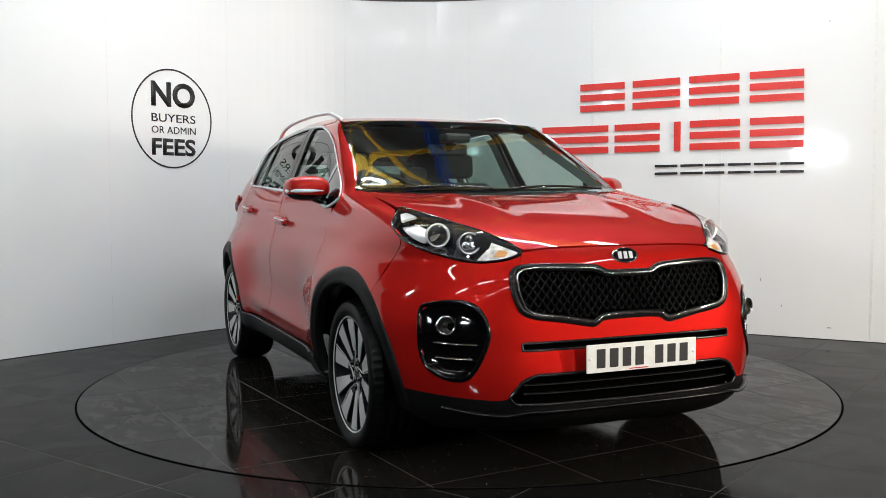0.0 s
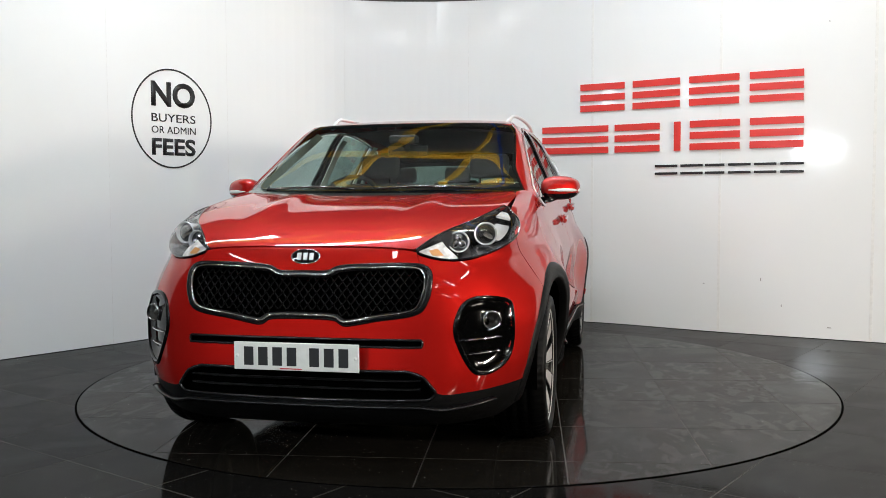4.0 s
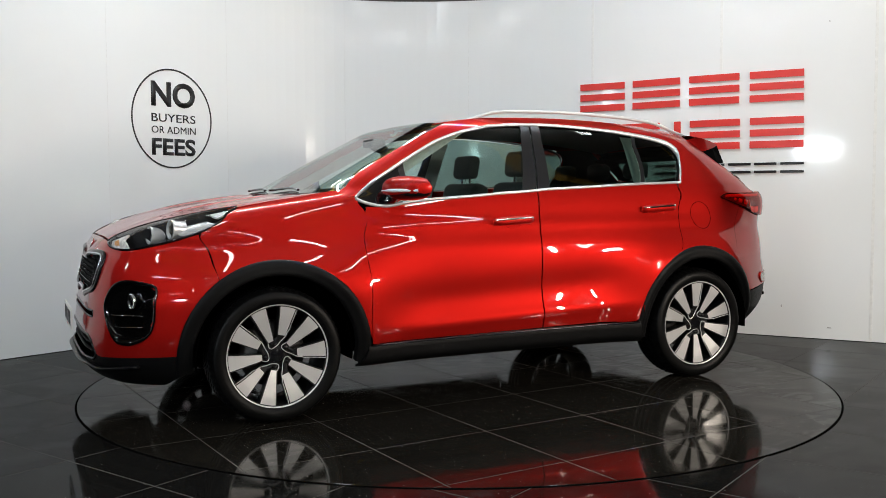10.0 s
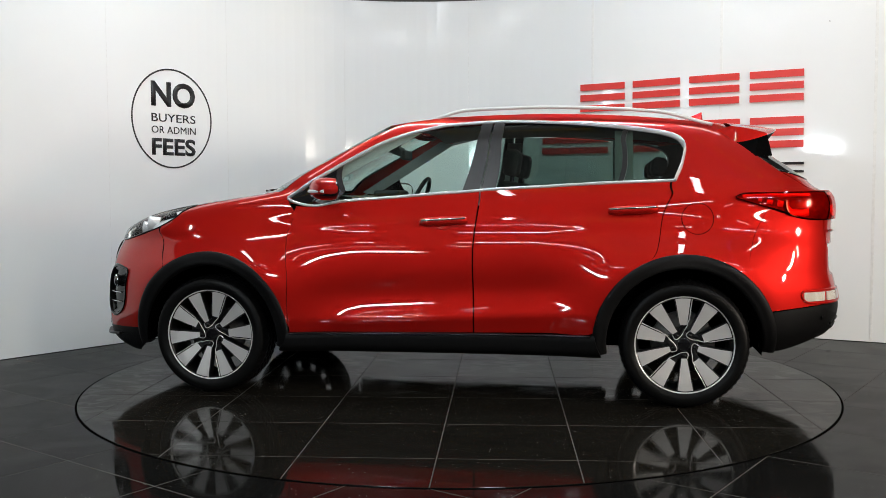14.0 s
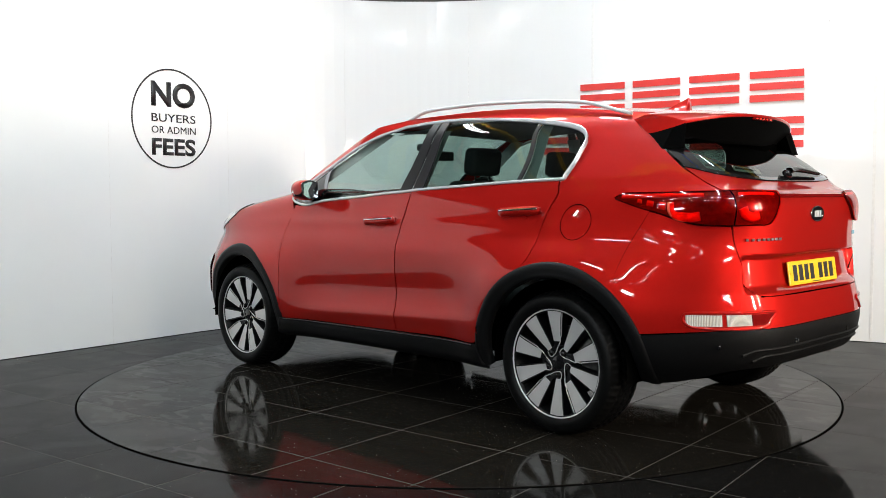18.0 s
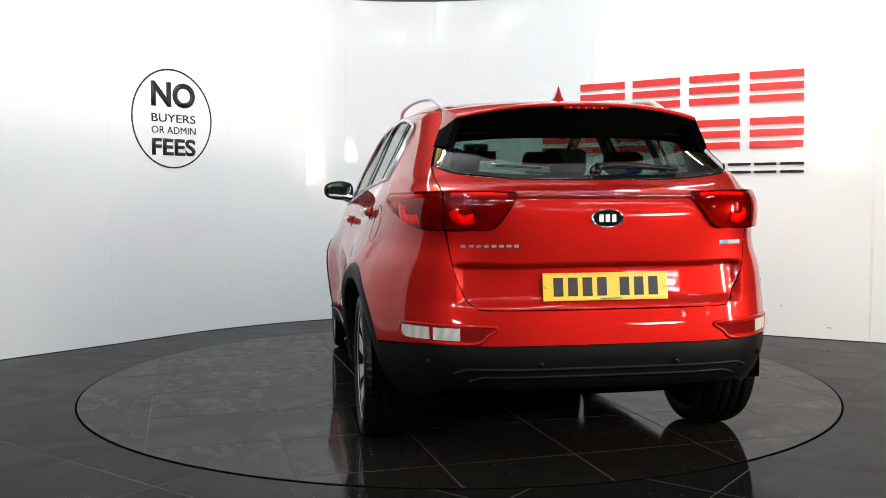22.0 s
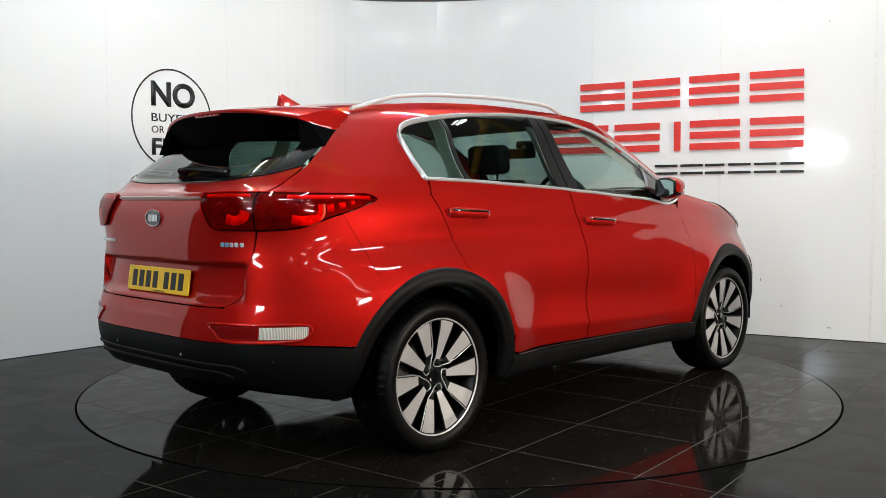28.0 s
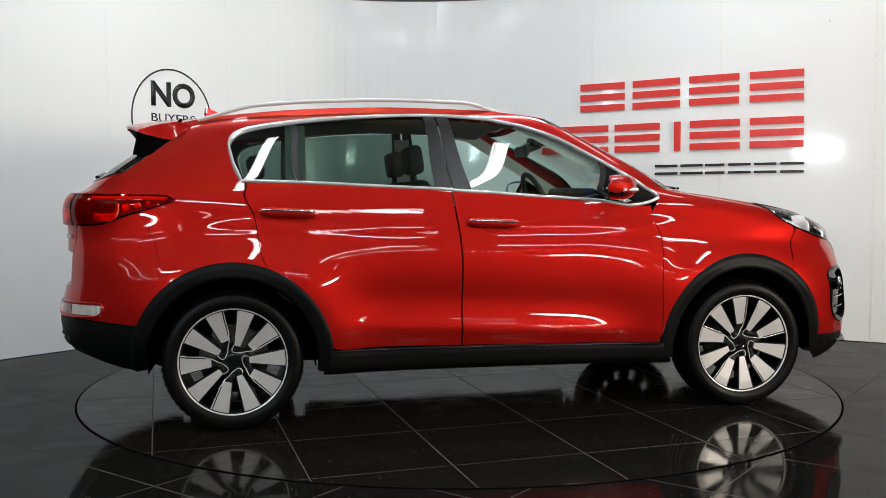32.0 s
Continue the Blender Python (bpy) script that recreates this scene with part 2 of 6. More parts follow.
def wall_slab(name, s0, s1, z0, z1, proud, thick, mat, parent, label="", steps=10):
    """A slab bent along the wall between runs s0 and s1, its face proud of the wall's."""
    verts, faces = [], []
    runs = np.linspace(s0, s1, steps + 1)
    for s in runs:
        fx, fy, _, _ = wall_at(s, proud)
        bx, by, _, _ = wall_at(s, proud - thick)
        verts += [(fx, fy, z0), (fx, fy, z1), (bx, by, z1), (bx, by, z0)]
    for i in range(steps):
        for j in range(4):
            faces.append((i * 4 + j, i * 4 + (j + 1) % 4, i * 4 + 4 + (j + 1) % 4, i * 4 + 4 + j))
    faces += [(3, 2, 1, 0), tuple(steps * 4 + j for j in range(4))]
    ob = part(name, verts, faces, mat, parent, label, smooth=False)
    return ob


def seam_run(k):
    d = np.hypot(WALL_LINE[:, 0] - WALL_KEYS[k][0], WALL_LINE[:, 1] - WALL_KEYS[k][1])
    return float(WALL_S[int(np.argmin(d))])


def build_wall():
    wall = tagged(new("wall_curved"), "curved white gloss panelled showroom wall behind the turntable", "wall", kind="structure")
    runs = [0.0] + [seam_run(k) for k in range(1, 11)] + [float(WALL_S[-1])]
    for i in range(len(runs) - 1):
        wall_slab("panel", runs[i] + 0.002, runs[i + 1] - 0.002, 0.004, WALL_H, 0.0, 0.012, WALL_WHITE, wall, steps=24)
    for i, s in enumerate(runs[1:-1]):
        half = 0.009 if i in (6, 7, 8, 9) else 0.0018
        wall_slab("joint_strip", s - half, s + half, 0.004, WALL_H, 0.003 if half > 0.005 else 0.0005, 0.01, JOINT_WHITE if half > 0.005 else SEAM_GREY, wall, steps=2)
        if half > 0.005:
            wall_slab("joint_line", s - half - 0.004, s - half, 0.004, WALL_H, 0.0008, 0.01, SEAM_GREY, wall, steps=1)
    # small scuffs on the panels
    for k, part_run, z, w, h in ((6, 0.89, 0.40, 0.012, 0.004), (7, 0.29, 0.445, 0.006, 0.022), (7, 0.43, 0.24, 0.005, 0.02), (7, 0.74, 0.09, 0.03, 0.006), (7, 0.71, 2.48, 0.006, 0.012), (8, 0.3, 0.16, 0.02, 0.004)):
        s = runs[k + 1] + part_run * (runs[k + 2] - runs[k + 1])
        wall_slab("scuff", s - w / 2, s + w / 2, z, z + h, 0.0006, 0.002, SCUFF, wall, steps=1)
    wall_slab("backing", 0.0, float(WALL_S[-1]), 0.0, WALL_H + 0.01, -0.0125, 0.03, SHED_GREY, wall, steps=80)
    wall_slab("top_rail", 0.0, float(WALL_S[-1]), WALL_H, WALL_H + 0.03, 0.004, 0.05, GROUT, wall, steps=80)


# ---------------------------------------------------------------- floor and turntable
TILE = 0.61
FLOOR_TURN = 54.3


def tile_mesh(name, poly, top, thick, mat):
    """A tile with a small bevelled rim from its outline."""
    n = len(poly)
    c = np.mean(np.array(poly), axis=0)
    inner = [tuple(np.array(p) + (c - np.array(p)) * min(1.0, 0.0016 / max(1e-6, float(np.linalg.norm(c - np.array(p)))))) for p in poly]
    verts = [(x, y, top) for x, y in inner] + [(x, y, top - 0.0004) for x, y in poly] + [(x, y, top - thick) for x, y in poly]
    faces = [tuple(range(n))]
    for i in range(n):
        j = (i + 1) % n
        faces += [(i, n + i, n + j, j), (n + i, 2 * n + i, 2 * n + j, n + j)]
    me = bpy.data.meshes.new(name)
    me.from_pydata(verts, [], faces)
    me.materials.append(mat)
    return me


def clip_to_circle(poly, r, steps=160):
    """The part of a convex outline inside a circle round the origin."""
    out = [tuple(p) for p in poly]
    for k in range(steps):
        a = 2 * math.pi * k / steps
        nx, ny = math.cos(a), math.sin(a)
        src, out = out, []
        for i in range(len(src)):
            p, q = src[i], src[(i + 1) % len(src)]
            dp, dq = p[0] * nx + p[1] * ny - r, q[0] * nx + q[1] * ny - r
            if dp <= 0:
                out.append(p)
            if (dp < 0) != (dq < 0) and abs(dp - dq) > 1e-12:
                t = dp / (dp - dq)
                out.append((p[0] + (q[0] - p[0]) * t, p[1] + (q[1] - p[1]) * t))
        if len(out) < 3:
            return []
    clean = []
    for p in out:
        if not clean or math.hypot(p[0] - clean[-1][0], p[1] - clean[-1][1]) > 1e-4:
            clean.append(p)
    return clean


def build_floor():
    floor = part("floor", [(-16, -16, -0.0006), (16, -16, -0.0006), (16, 16, -0.0006), (-16, 16, -0.0006)], [(0, 1, 2, 3)], GROUT)
    tagged(floor, "dark grey polished tiled showroom floor", "floor", kind="structure")
    h = TILE / 2 - 0.0024
    me = tile_mesh("floor_tile", [(-h, -h), (h, -h), (h, h), (-h, h)], 0.0, 0.003, FLOOR_TILE)
    a = math.radians(FLOOR_TURN)
    e1, e2 = (math.cos(a), math.sin(a)), (-math.sin(a), math.cos(a))
    rest_v, rest_f = [], []
    for i in range(-28, 28):
        for j in range(-28, 28):
            u, v = -1.265 + TILE * (i + 0.5), -0.31 + TILE * (j + 0.5)
            x, y = u * e1[0] + v * e2[0], u * e1[1] + v * e2[1]
            r = math.hypot(x, y)
            if r < DISC_R - 0.5 or abs(x) > 11.5 or not -10.5 < y < 8.5:
                continue
            if r > 5.2 or y > 3.4 or (y > 2.2 and abs(x) > 3.2):
                # tiles away from the turntable, joined in one sheet
                k = len(rest_v)
                for size, z in ((h - 0.0012, 0.0), (h, -0.0004)):
                    rest_v += [(x + a * e1[0] + b * e2[0], y + a * e1[1] + b * e2[1], z) for a, b in ((-size, -size), (size, -size), (size, size), (-size, size))]
                rest_f += [(k, k + 1, k + 2, k + 3)] + [(k + n, k + 4 + n, k + 4 + (n + 1) % 4, k + (n + 1) % 4) for n in range(4)]
                continue
            ob = new("floor_tile", me)
            ob.parent = floor
            ob.matrix_basis = pose(x, y, 0, 0, 0, FLOOR_TURN + random.choice((0, 90, 180, 270)))
    part("outer_tiles", rest_v, rest_f, FLOOR_TILE, floor, smooth=False)["kind"] = "stuff"
    return floor


def build_disc():
    disc = tagged(new("turntable"), "round motorised turntable inlaid with dark grey floor tiles", "turntable")
    n = 160
    ring = [(math.cos(2 * math.pi * k / n), math.sin(2 * math.pi * k / n)) for k in range(n)]
    verts = [(x * (DISC_R + 0.005), y * (DISC_R + 0.005), 0.0012) for x, y in ring] + [(x * (DISC_R - 0.03), y * (DISC_R - 0.03), 0.0012) for x, y in ring]
    part("edge_gap", verts, [(k, (k + 1) % n, n + (k + 1) % n, n + k) for k in range(n)], GAP_BLACK, disc, "black rubber gap round the turntable")
    a = math.radians(6.3)
    h = TILE / 2 - 0.0024
    for i in range(-4, 4):
        for j in range(-4, 4):
            cu, cv = TILE * (i + 0.5), TILE * (j + 0.5)
            poly = []
            for du, dv in ((-h, -h), (h, -h), (h, h), (-h, h)):
                u, v = cu + du, cv + dv
                poly.append((u * math.cos(a) - v * math.sin(a), u * math.sin(a) + v * math.cos(a)))
            poly = clip_to_circle(poly, DISC_R - 0.007)
            if len(poly) > 2:
                ob = new("tile", tile_mesh("tile", poly, DISC_TOP, 0.003, DISC_TILE))
                ob.parent = disc
    base = [(x * (DISC_R - 0.008), y * (DISC_R - 0.008), 0.0034) for x, y in ring]
    part("base_plate", base, [tuple(range(n))], GROUT, disc)
    return disc


JOINT_WHITE = material("off_white_joint_strip", (0.72, 0.72, 0.70), rough=0.35, grain=0.05)
SHED_GREY = material("grey_shed_cladding", (0.045, 0.045, 0.047), rough=0.7, grain=0.1, mottle=0.15)
GAP_BLACK = material("black_rubber_gap", (0.002, 0.002, 0.002), rough=0.9, spec=0.0, grain=0.2)
SCUFF = material("grey_scuff", (0.18, 0.17, 0.16), rough=0.7, grain=0.2)
SHED_TAN = material("tan_shed_cladding", (0.22, 0.17, 0.10), rough=0.7, grain=0.1, mottle=0.15)


def tile_material(name, colour, dust, thin, thick, patch, spec, wiped=False):
    """Polished dark porcelain: faint stone veins, dust specks, smears that dull the gloss."""
    m = material(name, colour, rough=0.1, spec=spec)
    nt = m.node_tree
    b = nt.nodes["Principled BSDF"]
    coords = nt.nodes.new("ShaderNodeTexCoord")
    geo = nt.nodes.new("ShaderNodeObjectInfo")
    shift = nt.nodes.new("ShaderNodeVectorMath")
    shift.operation = "SCALE"
    shift.inputs[0].default_value = (17, 31, 0)
    nt.links.new(geo.outputs["Random"], shift.inputs["Scale"])
    add = nt.nodes.new("ShaderNodeVectorMath")
    nt.links.new(coords.outputs["Object"], add.inputs[0])
    nt.links.new(shift.outputs[0], add.inputs[1])
    stretch = nt.nodes.new("ShaderNodeMapping")
    stretch.inputs["Scale"].default_value = (1.6, 3.0, 1)
    nt.links.new(add.outputs[0], stretch.inputs[0])

    def noise_at(scale, detail, source, distortion=0.0):
        n = nt.nodes.new("ShaderNodeTexNoise")
        n.inputs["Scale"].default_value, n.inputs["Detail"].default_value = scale, detail
        n.inputs["Distortion"].default_value = distortion
        nt.links.new(source, n.inputs["Vector"])
        return n.outputs["Fac"]

    def ramp(src, lo, hi, a, z):
        r = nt.nodes.new("ShaderNodeMapRange")
        for k, v in ((1, lo), (2, hi), (3, a), (4, z)):
            r.inputs[k].default_value = v
        nt.links.new(src, r.inputs[0])
        return r.outputs[0]

    vein = ramp(noise_at(2.2, 7, stretch.outputs[0], 0.6), 0.3, 0.7, 0.85, 1.15)
    tone = ramp(geo.outputs["Random"], 0, 1, 0.88, 1.12)
    mul = nt.nodes.new("ShaderNodeMath")
    mul.operation = "MULTIPLY"
    nt.links.new(vein, mul.inputs[0])
    nt.links.new(tone, mul.inputs[1])
    vm = nt.nodes.new("ShaderNodeVectorMath")
    vm.operation = "SCALE"
    vm.inputs[0].default_value = colour
    nt.links.new(mul.outputs[0], vm.inputs["Scale"])
    vor = nt.nodes.new("ShaderNodeTexVoronoi")
    vor.inputs["Scale"].default_value = 30
    nt.links.new(add.outputs[0], vor.inputs["Vector"])
    speck = ramp(vor.outputs["Distance"], 0.04, 0.07, 1.0, 0.0)
    keep = ramp(noise_at(5.0, 2, add.outputs[0]), 0.46, 0.50, 0.0, 1.0)
    both = nt.nodes.new("ShaderNodeMath")
    both.operation = "MULTIPLY"
    nt.links.new(speck, both.inputs[0])
    nt.links.new(keep, both.inputs[1])
    mix = nt.nodes.new("ShaderNodeMix")
    mix.data_type = "RGBA"
    nt.links.new(both.outputs[0], mix.inputs["Factor"])
    nt.links.new(vm.outputs[0], mix.inputs["A"])
    mix.inputs["B"].default_value = (0.7, 0.68, 0.64, 1)
    nt.links.new(mix.outputs["Result"], b.inputs["Base Color"])
    smear = ramp(noise_at(3.0, 6, add.outputs[0], 1.2), 0.42, 0.66, 0.05, 0.12)
    nt.links.new(smear, b.inputs["Roughness"])
    bp = nt.nodes.new("ShaderNodeBump")
    bp.inputs["Strength"].default_value, bp.inputs["Distance"].default_value = 0.04, 0.002
    nt.links.new(noise_at(9, 2, add.outputs[0]), bp.inputs["Height"])
    nt.links.new(bp.outputs[0], b.inputs["Normal"])
    # a film of dust takes away part of the polish
    film = nt.nodes.new("ShaderNodeBsdfDiffuse")
    film.inputs["Roughness"].default_value = 0.6
    dusty = nt.nodes.new("ShaderNodeVectorMath")
    dusty.operation = "SCALE"
    dusty.inputs[0].default_value = dust
    nt.links.new(ramp(noise_at(14.0, 6, stretch.outputs[0], 0.8), 0.25, 0.75, 0.6, 1.4), dusty.inputs["Scale"])
    speckled = nt.nodes.new("ShaderNodeMix")
    speckled.data_type = "RGBA"
    nt.links.new(both.outputs[0], speckled.inputs["Factor"])
    nt.links.new(dusty.outputs[0], speckled.inputs["A"])
    speckled.inputs["B"].default_value = (0.7, 0.68, 0.64, 1)
    nt.links.new(speckled.outputs["Result"], film.inputs["Color"])
    blend = nt.nodes.new("ShaderNodeMixShader")
    cover = ramp(noise_at(patch, 3, add.outputs[0], 1.0), 0.36, 0.62, thin, thick)
    if wiped:
        # ragged patches wiped clear of the film
        streak = ramp(noise_at(4.2, 8, stretch.outputs[0], 1.0), 0.52, 0.57, 0.0, 1.0)
        where = ramp(noise_at(1.1, 2, add.outputs[0]), 0.40, 0.54, 0.0, 1.0)
        amount = nt.nodes.new("ShaderNodeMath")
        amount.operation = "MULTIPLY"
        nt.links.new(streak, amount.inputs[0])
        nt.links.new(where, amount.inputs[1])
        keep_film = ramp(amount.outputs[0], 0.0, 1.0, 1.0, 0.68)
        film_left = nt.nodes.new("ShaderNodeMath")
        film_left.operation = "MULTIPLY"
        nt.links.new(cover, film_left.inputs[0])
        nt.links.new(keep_film, film_left.inputs[1])
        cover = film_left.outputs[0]
    nt.links.new(cover, blend.inputs[0])
    nt.links.new(b.outputs[0], blend.inputs[1])
    nt.links.new(film.outputs[0], blend.inputs[2])
    nt.links.new(blend.outputs[0], nt.nodes["Material Output"].inputs[0])
    return m


FLOOR_TILE = tile_material("dark_floor_tile", (0.0045, 0.0044, 0.0042), (0.0076, 0.0072, 0.0066), 0.48, 0.56, 2.5, 0.16)
DISC_TILE = tile_material("dark_turntable_tile", (0.0050, 0.0046, 0.0041), (0.0128, 0.0110, 0.0084), 0.36, 0.46, 2.2, 0.25, True)


# ---------------------------------------------------------------- the shed round the showroom
SHED_H = 5.6
BEAM_YELLOW = material("yellow_painted_steel", (0.74, 0.46, 0.05), rough=0.45, grain=0.1, mottle=0.1)
BEAM_BLUE = material("blue_painted_steel", (0.02, 0.09, 0.50), rough=0.45, grain=0.1)
ROOF_GREY = material("dark_roof_sheet", (0.14, 0.135, 0.13), rough=0.7, grain=0.1, mottle=0.15)
TUBE_GLOW = material("glowing_tube", (1.0, 0.98, 0.95), emit=28.0)
LAMP_BODY = material("white_lamp_housing", (0.7, 0.7, 0.7), rough=0.4)


def shed_box(name, x0, x1, y0, y1, z0, z1, mat, label, category):
    ob = bm_part(name, box_bm(x1 - x0, y1 - y0, z1 - z0, ((x0 + x1) / 2, (y0 + y1) / 2, (z0 + z1) / 2)), mat)
    return tagged(ob, label, category, kind="structure")


def build_shed():
    shed_box("wall_north", -12, 12, 9, 9.2, 0, SHED_H, SHED_TAN, "tan brown clad shed wall", "wall")
    shed_box("wall_south", -12, 12, -11.2, -11, 0, SHED_H, SHED_GREY, "grey metal-clad shed wall", "wall")
    shed_box("wall_west", -12.2, -12, -11, 9, 0, SHED_H, SHED_GREY, "grey metal-clad shed wall", "wall")
    shed_box("wall_east", 12, 12.2, -11, 9, 0, SHED_H, SHED_GREY, "grey metal-clad shed wall", "wall")
    shed_box("ceiling", -12.2, 12.2, -11.2, 9.2, SHED_H, SHED_H + 0.15, ROOF_GREY, "dark grey sheet metal shed roof", "ceiling")


def beam(x0, y0, z0, x1, y1, z1, mat, label, wide=0.30):
    """A steel beam with two flanges and a web."""
    a, b = Vector((x0, y0, z0)), Vector((x1, y1, z1))
    length = (b - a).length
    bm = bmesh.new()
    high = 0.8 * wide
    for sx, sz, z in ((wide, 0.02, high / 2), (wide, 0.02, -high / 2), (0.02, high - 0.02, 0)):
        m = Matrix.Translation((0, 0, z)) @ Matrix.Diagonal((sx, length, sz, 1))
        bmesh.ops.create_cube(bm, size=1, matrix=m)
    ob = bm_part("roof_beam", bm, mat)
    q = (b - a).to_track_quat("Y", "Z").to_matrix().to_4x4()
    ob.matrix_world = Matrix.Translation((a + b) / 2) @ q
    return tagged(ob, label, "beam", group="roof beams")


def build_beams():
    for y in (-8.5, -5.2, -1.9, 1.4, 4.7):
        beam(-12, y, SHED_H - 0.2, 12, y, SHED_H - 0.2, BEAM_YELLOW, "yellow painted steel roof beam", 0.18)
    beam(-6.0, 3.49, 5.12, 9.0, -0.26, 5.12, BEAM_YELLOW, "yellow painted steel roof brace", 0.08)
    for x in (0.28, -1.05):
        beam(x - 4.6, 2.14 - 3.9, 4.86, x + 4.6, 2.14 + 3.9, 4.86, BEAM_YELLOW, "yellow painted steel roof brace", 0.06)
    beam(4.2, -6.2, 4.58, -1.75, 7.0, 4.58, BEAM_BLUE, "blue painted steel crane rail", 0.10)


# strip lights hung over the turntable on wires: place, turn, length
STRIPS = [(x + (0.4 if y == -3.6 else 0.0), y, 4.25, 90 if y == -3.6 else 0, 1.5) for y in (-3.6, -6.2) for x in (-3.9, -1.2, 1.2, 3.7)]
STRIPS += [(-2.5, 0.55, 4.25, 40, 1.5), (-1.15, 0.2, 4.25, 10, 1.5), (1.05, 0.2, 4.25, -10, 1.5), (2.5, 0.45, 4.25, -40, 1.5)]


FAR_STRIPS = [(-9.9 + 1.8 * i, -9.2 + ((i * 7) % 5 - 2) * 0.4, 4.25 + (i * 3 % 4) * 0.16, 90 if i % 3 == 1 else 0, 1.2) for i in range(12)]


def build_strip(x, y, z, turn, length, watts):
    ob = tagged(new("strip_light"), "white twin-tube fluorescent strip light hung on wires under the roof", "light", group="strip lights")
    ob.matrix_world = pose(x, y, z, 0, 0, turn)
    bm_part("housing", box_bm(length + 0.06, 0.05, 0.06, (0, 0, 0.02), 0.01), LAMP_BODY, ob)
    for dy in (-0.06, 0.06):
        v, f = tube_data([(-length / 2, dy, 0), (length / 2, dy, 0)], 0.014, sides=10)
        part("tube", v, f, TUBE_GLOW, ob, "glowing white tube")
    for dx in (-0.6, 0.6):
        v, f = tube_data([(dx, 0, 0.07), (dx, 0, SHED_H - z)], 0.003, sides=5)
        part("wire", v, f, LAMP_BODY, ob)
    if not watts:
        return ob
    area_lamp("strip_lamp", (x, y, z - 0.03), (x, y, 0), length, 0.09, watts, COOL).matrix_world = pose(x, y, z - 0.03, 0, 0, turn)
    if y > -2:
        # added fill that brightens roof and beams, stronger than the tubes' own light
        area_lamp("roof_fill_lamp", (x, y, z + 0.07), (x, y, 9), length, 0.09, watts * 2.4, COOL).matrix_world = pose(x, y, z + 0.07, 180, 0, turn)
    return ob


def build_tube_stand(x, y, watts, mid, half, flat):
    """An unseen twin-tube lamp on a stand beside the turntable, its tubes upright or level."""
    lie = "level" if flat else "upright"
    ob = tagged(new("tube_lamp"), lie + " white twin-tube lamp on a black stand, unseen", "lamp", group="stand lamps")
    ob.matrix_world = pose(x, y, 0, 0, 0, math.degrees(math.atan2(x, -y)))
    bm_part("base", box_bm(0.5, 0.5, 0.03, (0, 0, 0.017), 0.01), VOID_SHADE, ob)
    v, f = tube_data([(0, -0.05, 0.03), (0, -0.05, mid + (0.05 if flat else half + 0.3))], 0.02, sides=8)
    part("pole", v, f, VOID_SHADE, ob)
    tall, broad = 2 * half + 0.1, 0.24
    size = (tall, 0.03, broad) if flat else (broad, 0.03, tall)
    bm_part("reflector", box_bm(*size, (0, -0.02, mid), 0.005), LAMP_BODY, ob)
    for d in (-0.08, 0.08):
        ends = [(-half, 0.02, mid + d), (half, 0.02, mid + d)] if flat else [(d, 0.02, mid - half), (d, 0.02, mid + half)]
        v, f = tube_data(ends, 0.018, sides=10)
        part("tube", v, f, TUBE_GLOW, ob, "glowing white tube")
    eye = Vector((x, y, mid)) + (Vector((0, 0.4, 1.2)) - Vector((x, y, mid))).normalized() * 0.07
    wide, high = (1.4 * half, 0.05) if flat else (0.05, 1.4 * half)
    area_lamp("tube_lamp_light", eye, (0, 0.4, 1.2), wide, high, watts, WARM if x > 0 else COOL)


# ---------------------------------------------------------------- signs on the wall
def letters(text, s_mid, z_mid, height, width, weight, parent, mat, name):
    """Words in the built-in font, bent to the wall, thickened by weight."""
    cu = bpy.data.curves.new(name, "FONT")
    cu.body, cu.size, cu.extrude, cu.align_x, cu.offset = text, 1.0, 0.0, "LEFT", weight
    cu.resolution_u = 4
    tmp = new("tmp_text", cu)
    bpy.context.view_layer.update()
    me = bpy.data.meshes.new_from_object(tmp.evaluated_get(bpy.context.evaluated_depsgraph_get()))
    bpy.data.objects.remove(tmp)
    co = np.array([v.co[:] for v in me.vertices])
    lo, hi = co.min(axis=0), co.max(axis=0)
    co = (co - (lo + hi) / 2) / np.maximum(hi - lo, 1e-6)
    bm = bmesh.new()
    bm.from_mesh(me)
    ret = bmesh.ops.extrude_face_region(bm, geom=bm.faces[:])
    back = {v for v in ret["geom"] if isinstance(v, bmesh.types.BMVert)}
    n = len(co)
    bm.verts.ensure_lookup_table()
    flat = (np.array([v.co[:] for v in bm.verts]) - (lo + hi) / 2) / np.maximum(hi - lo, 1e-6)
    for v, c in zip(bm.verts, flat):
        x, y, _, _ = wall_at(s_mid + c[0] * width, 0.003 if v in back else 0.0004)
        v.co = (x, y, z_mid + c[1] * height)
    return bm_part(name, bm, mat, parent)


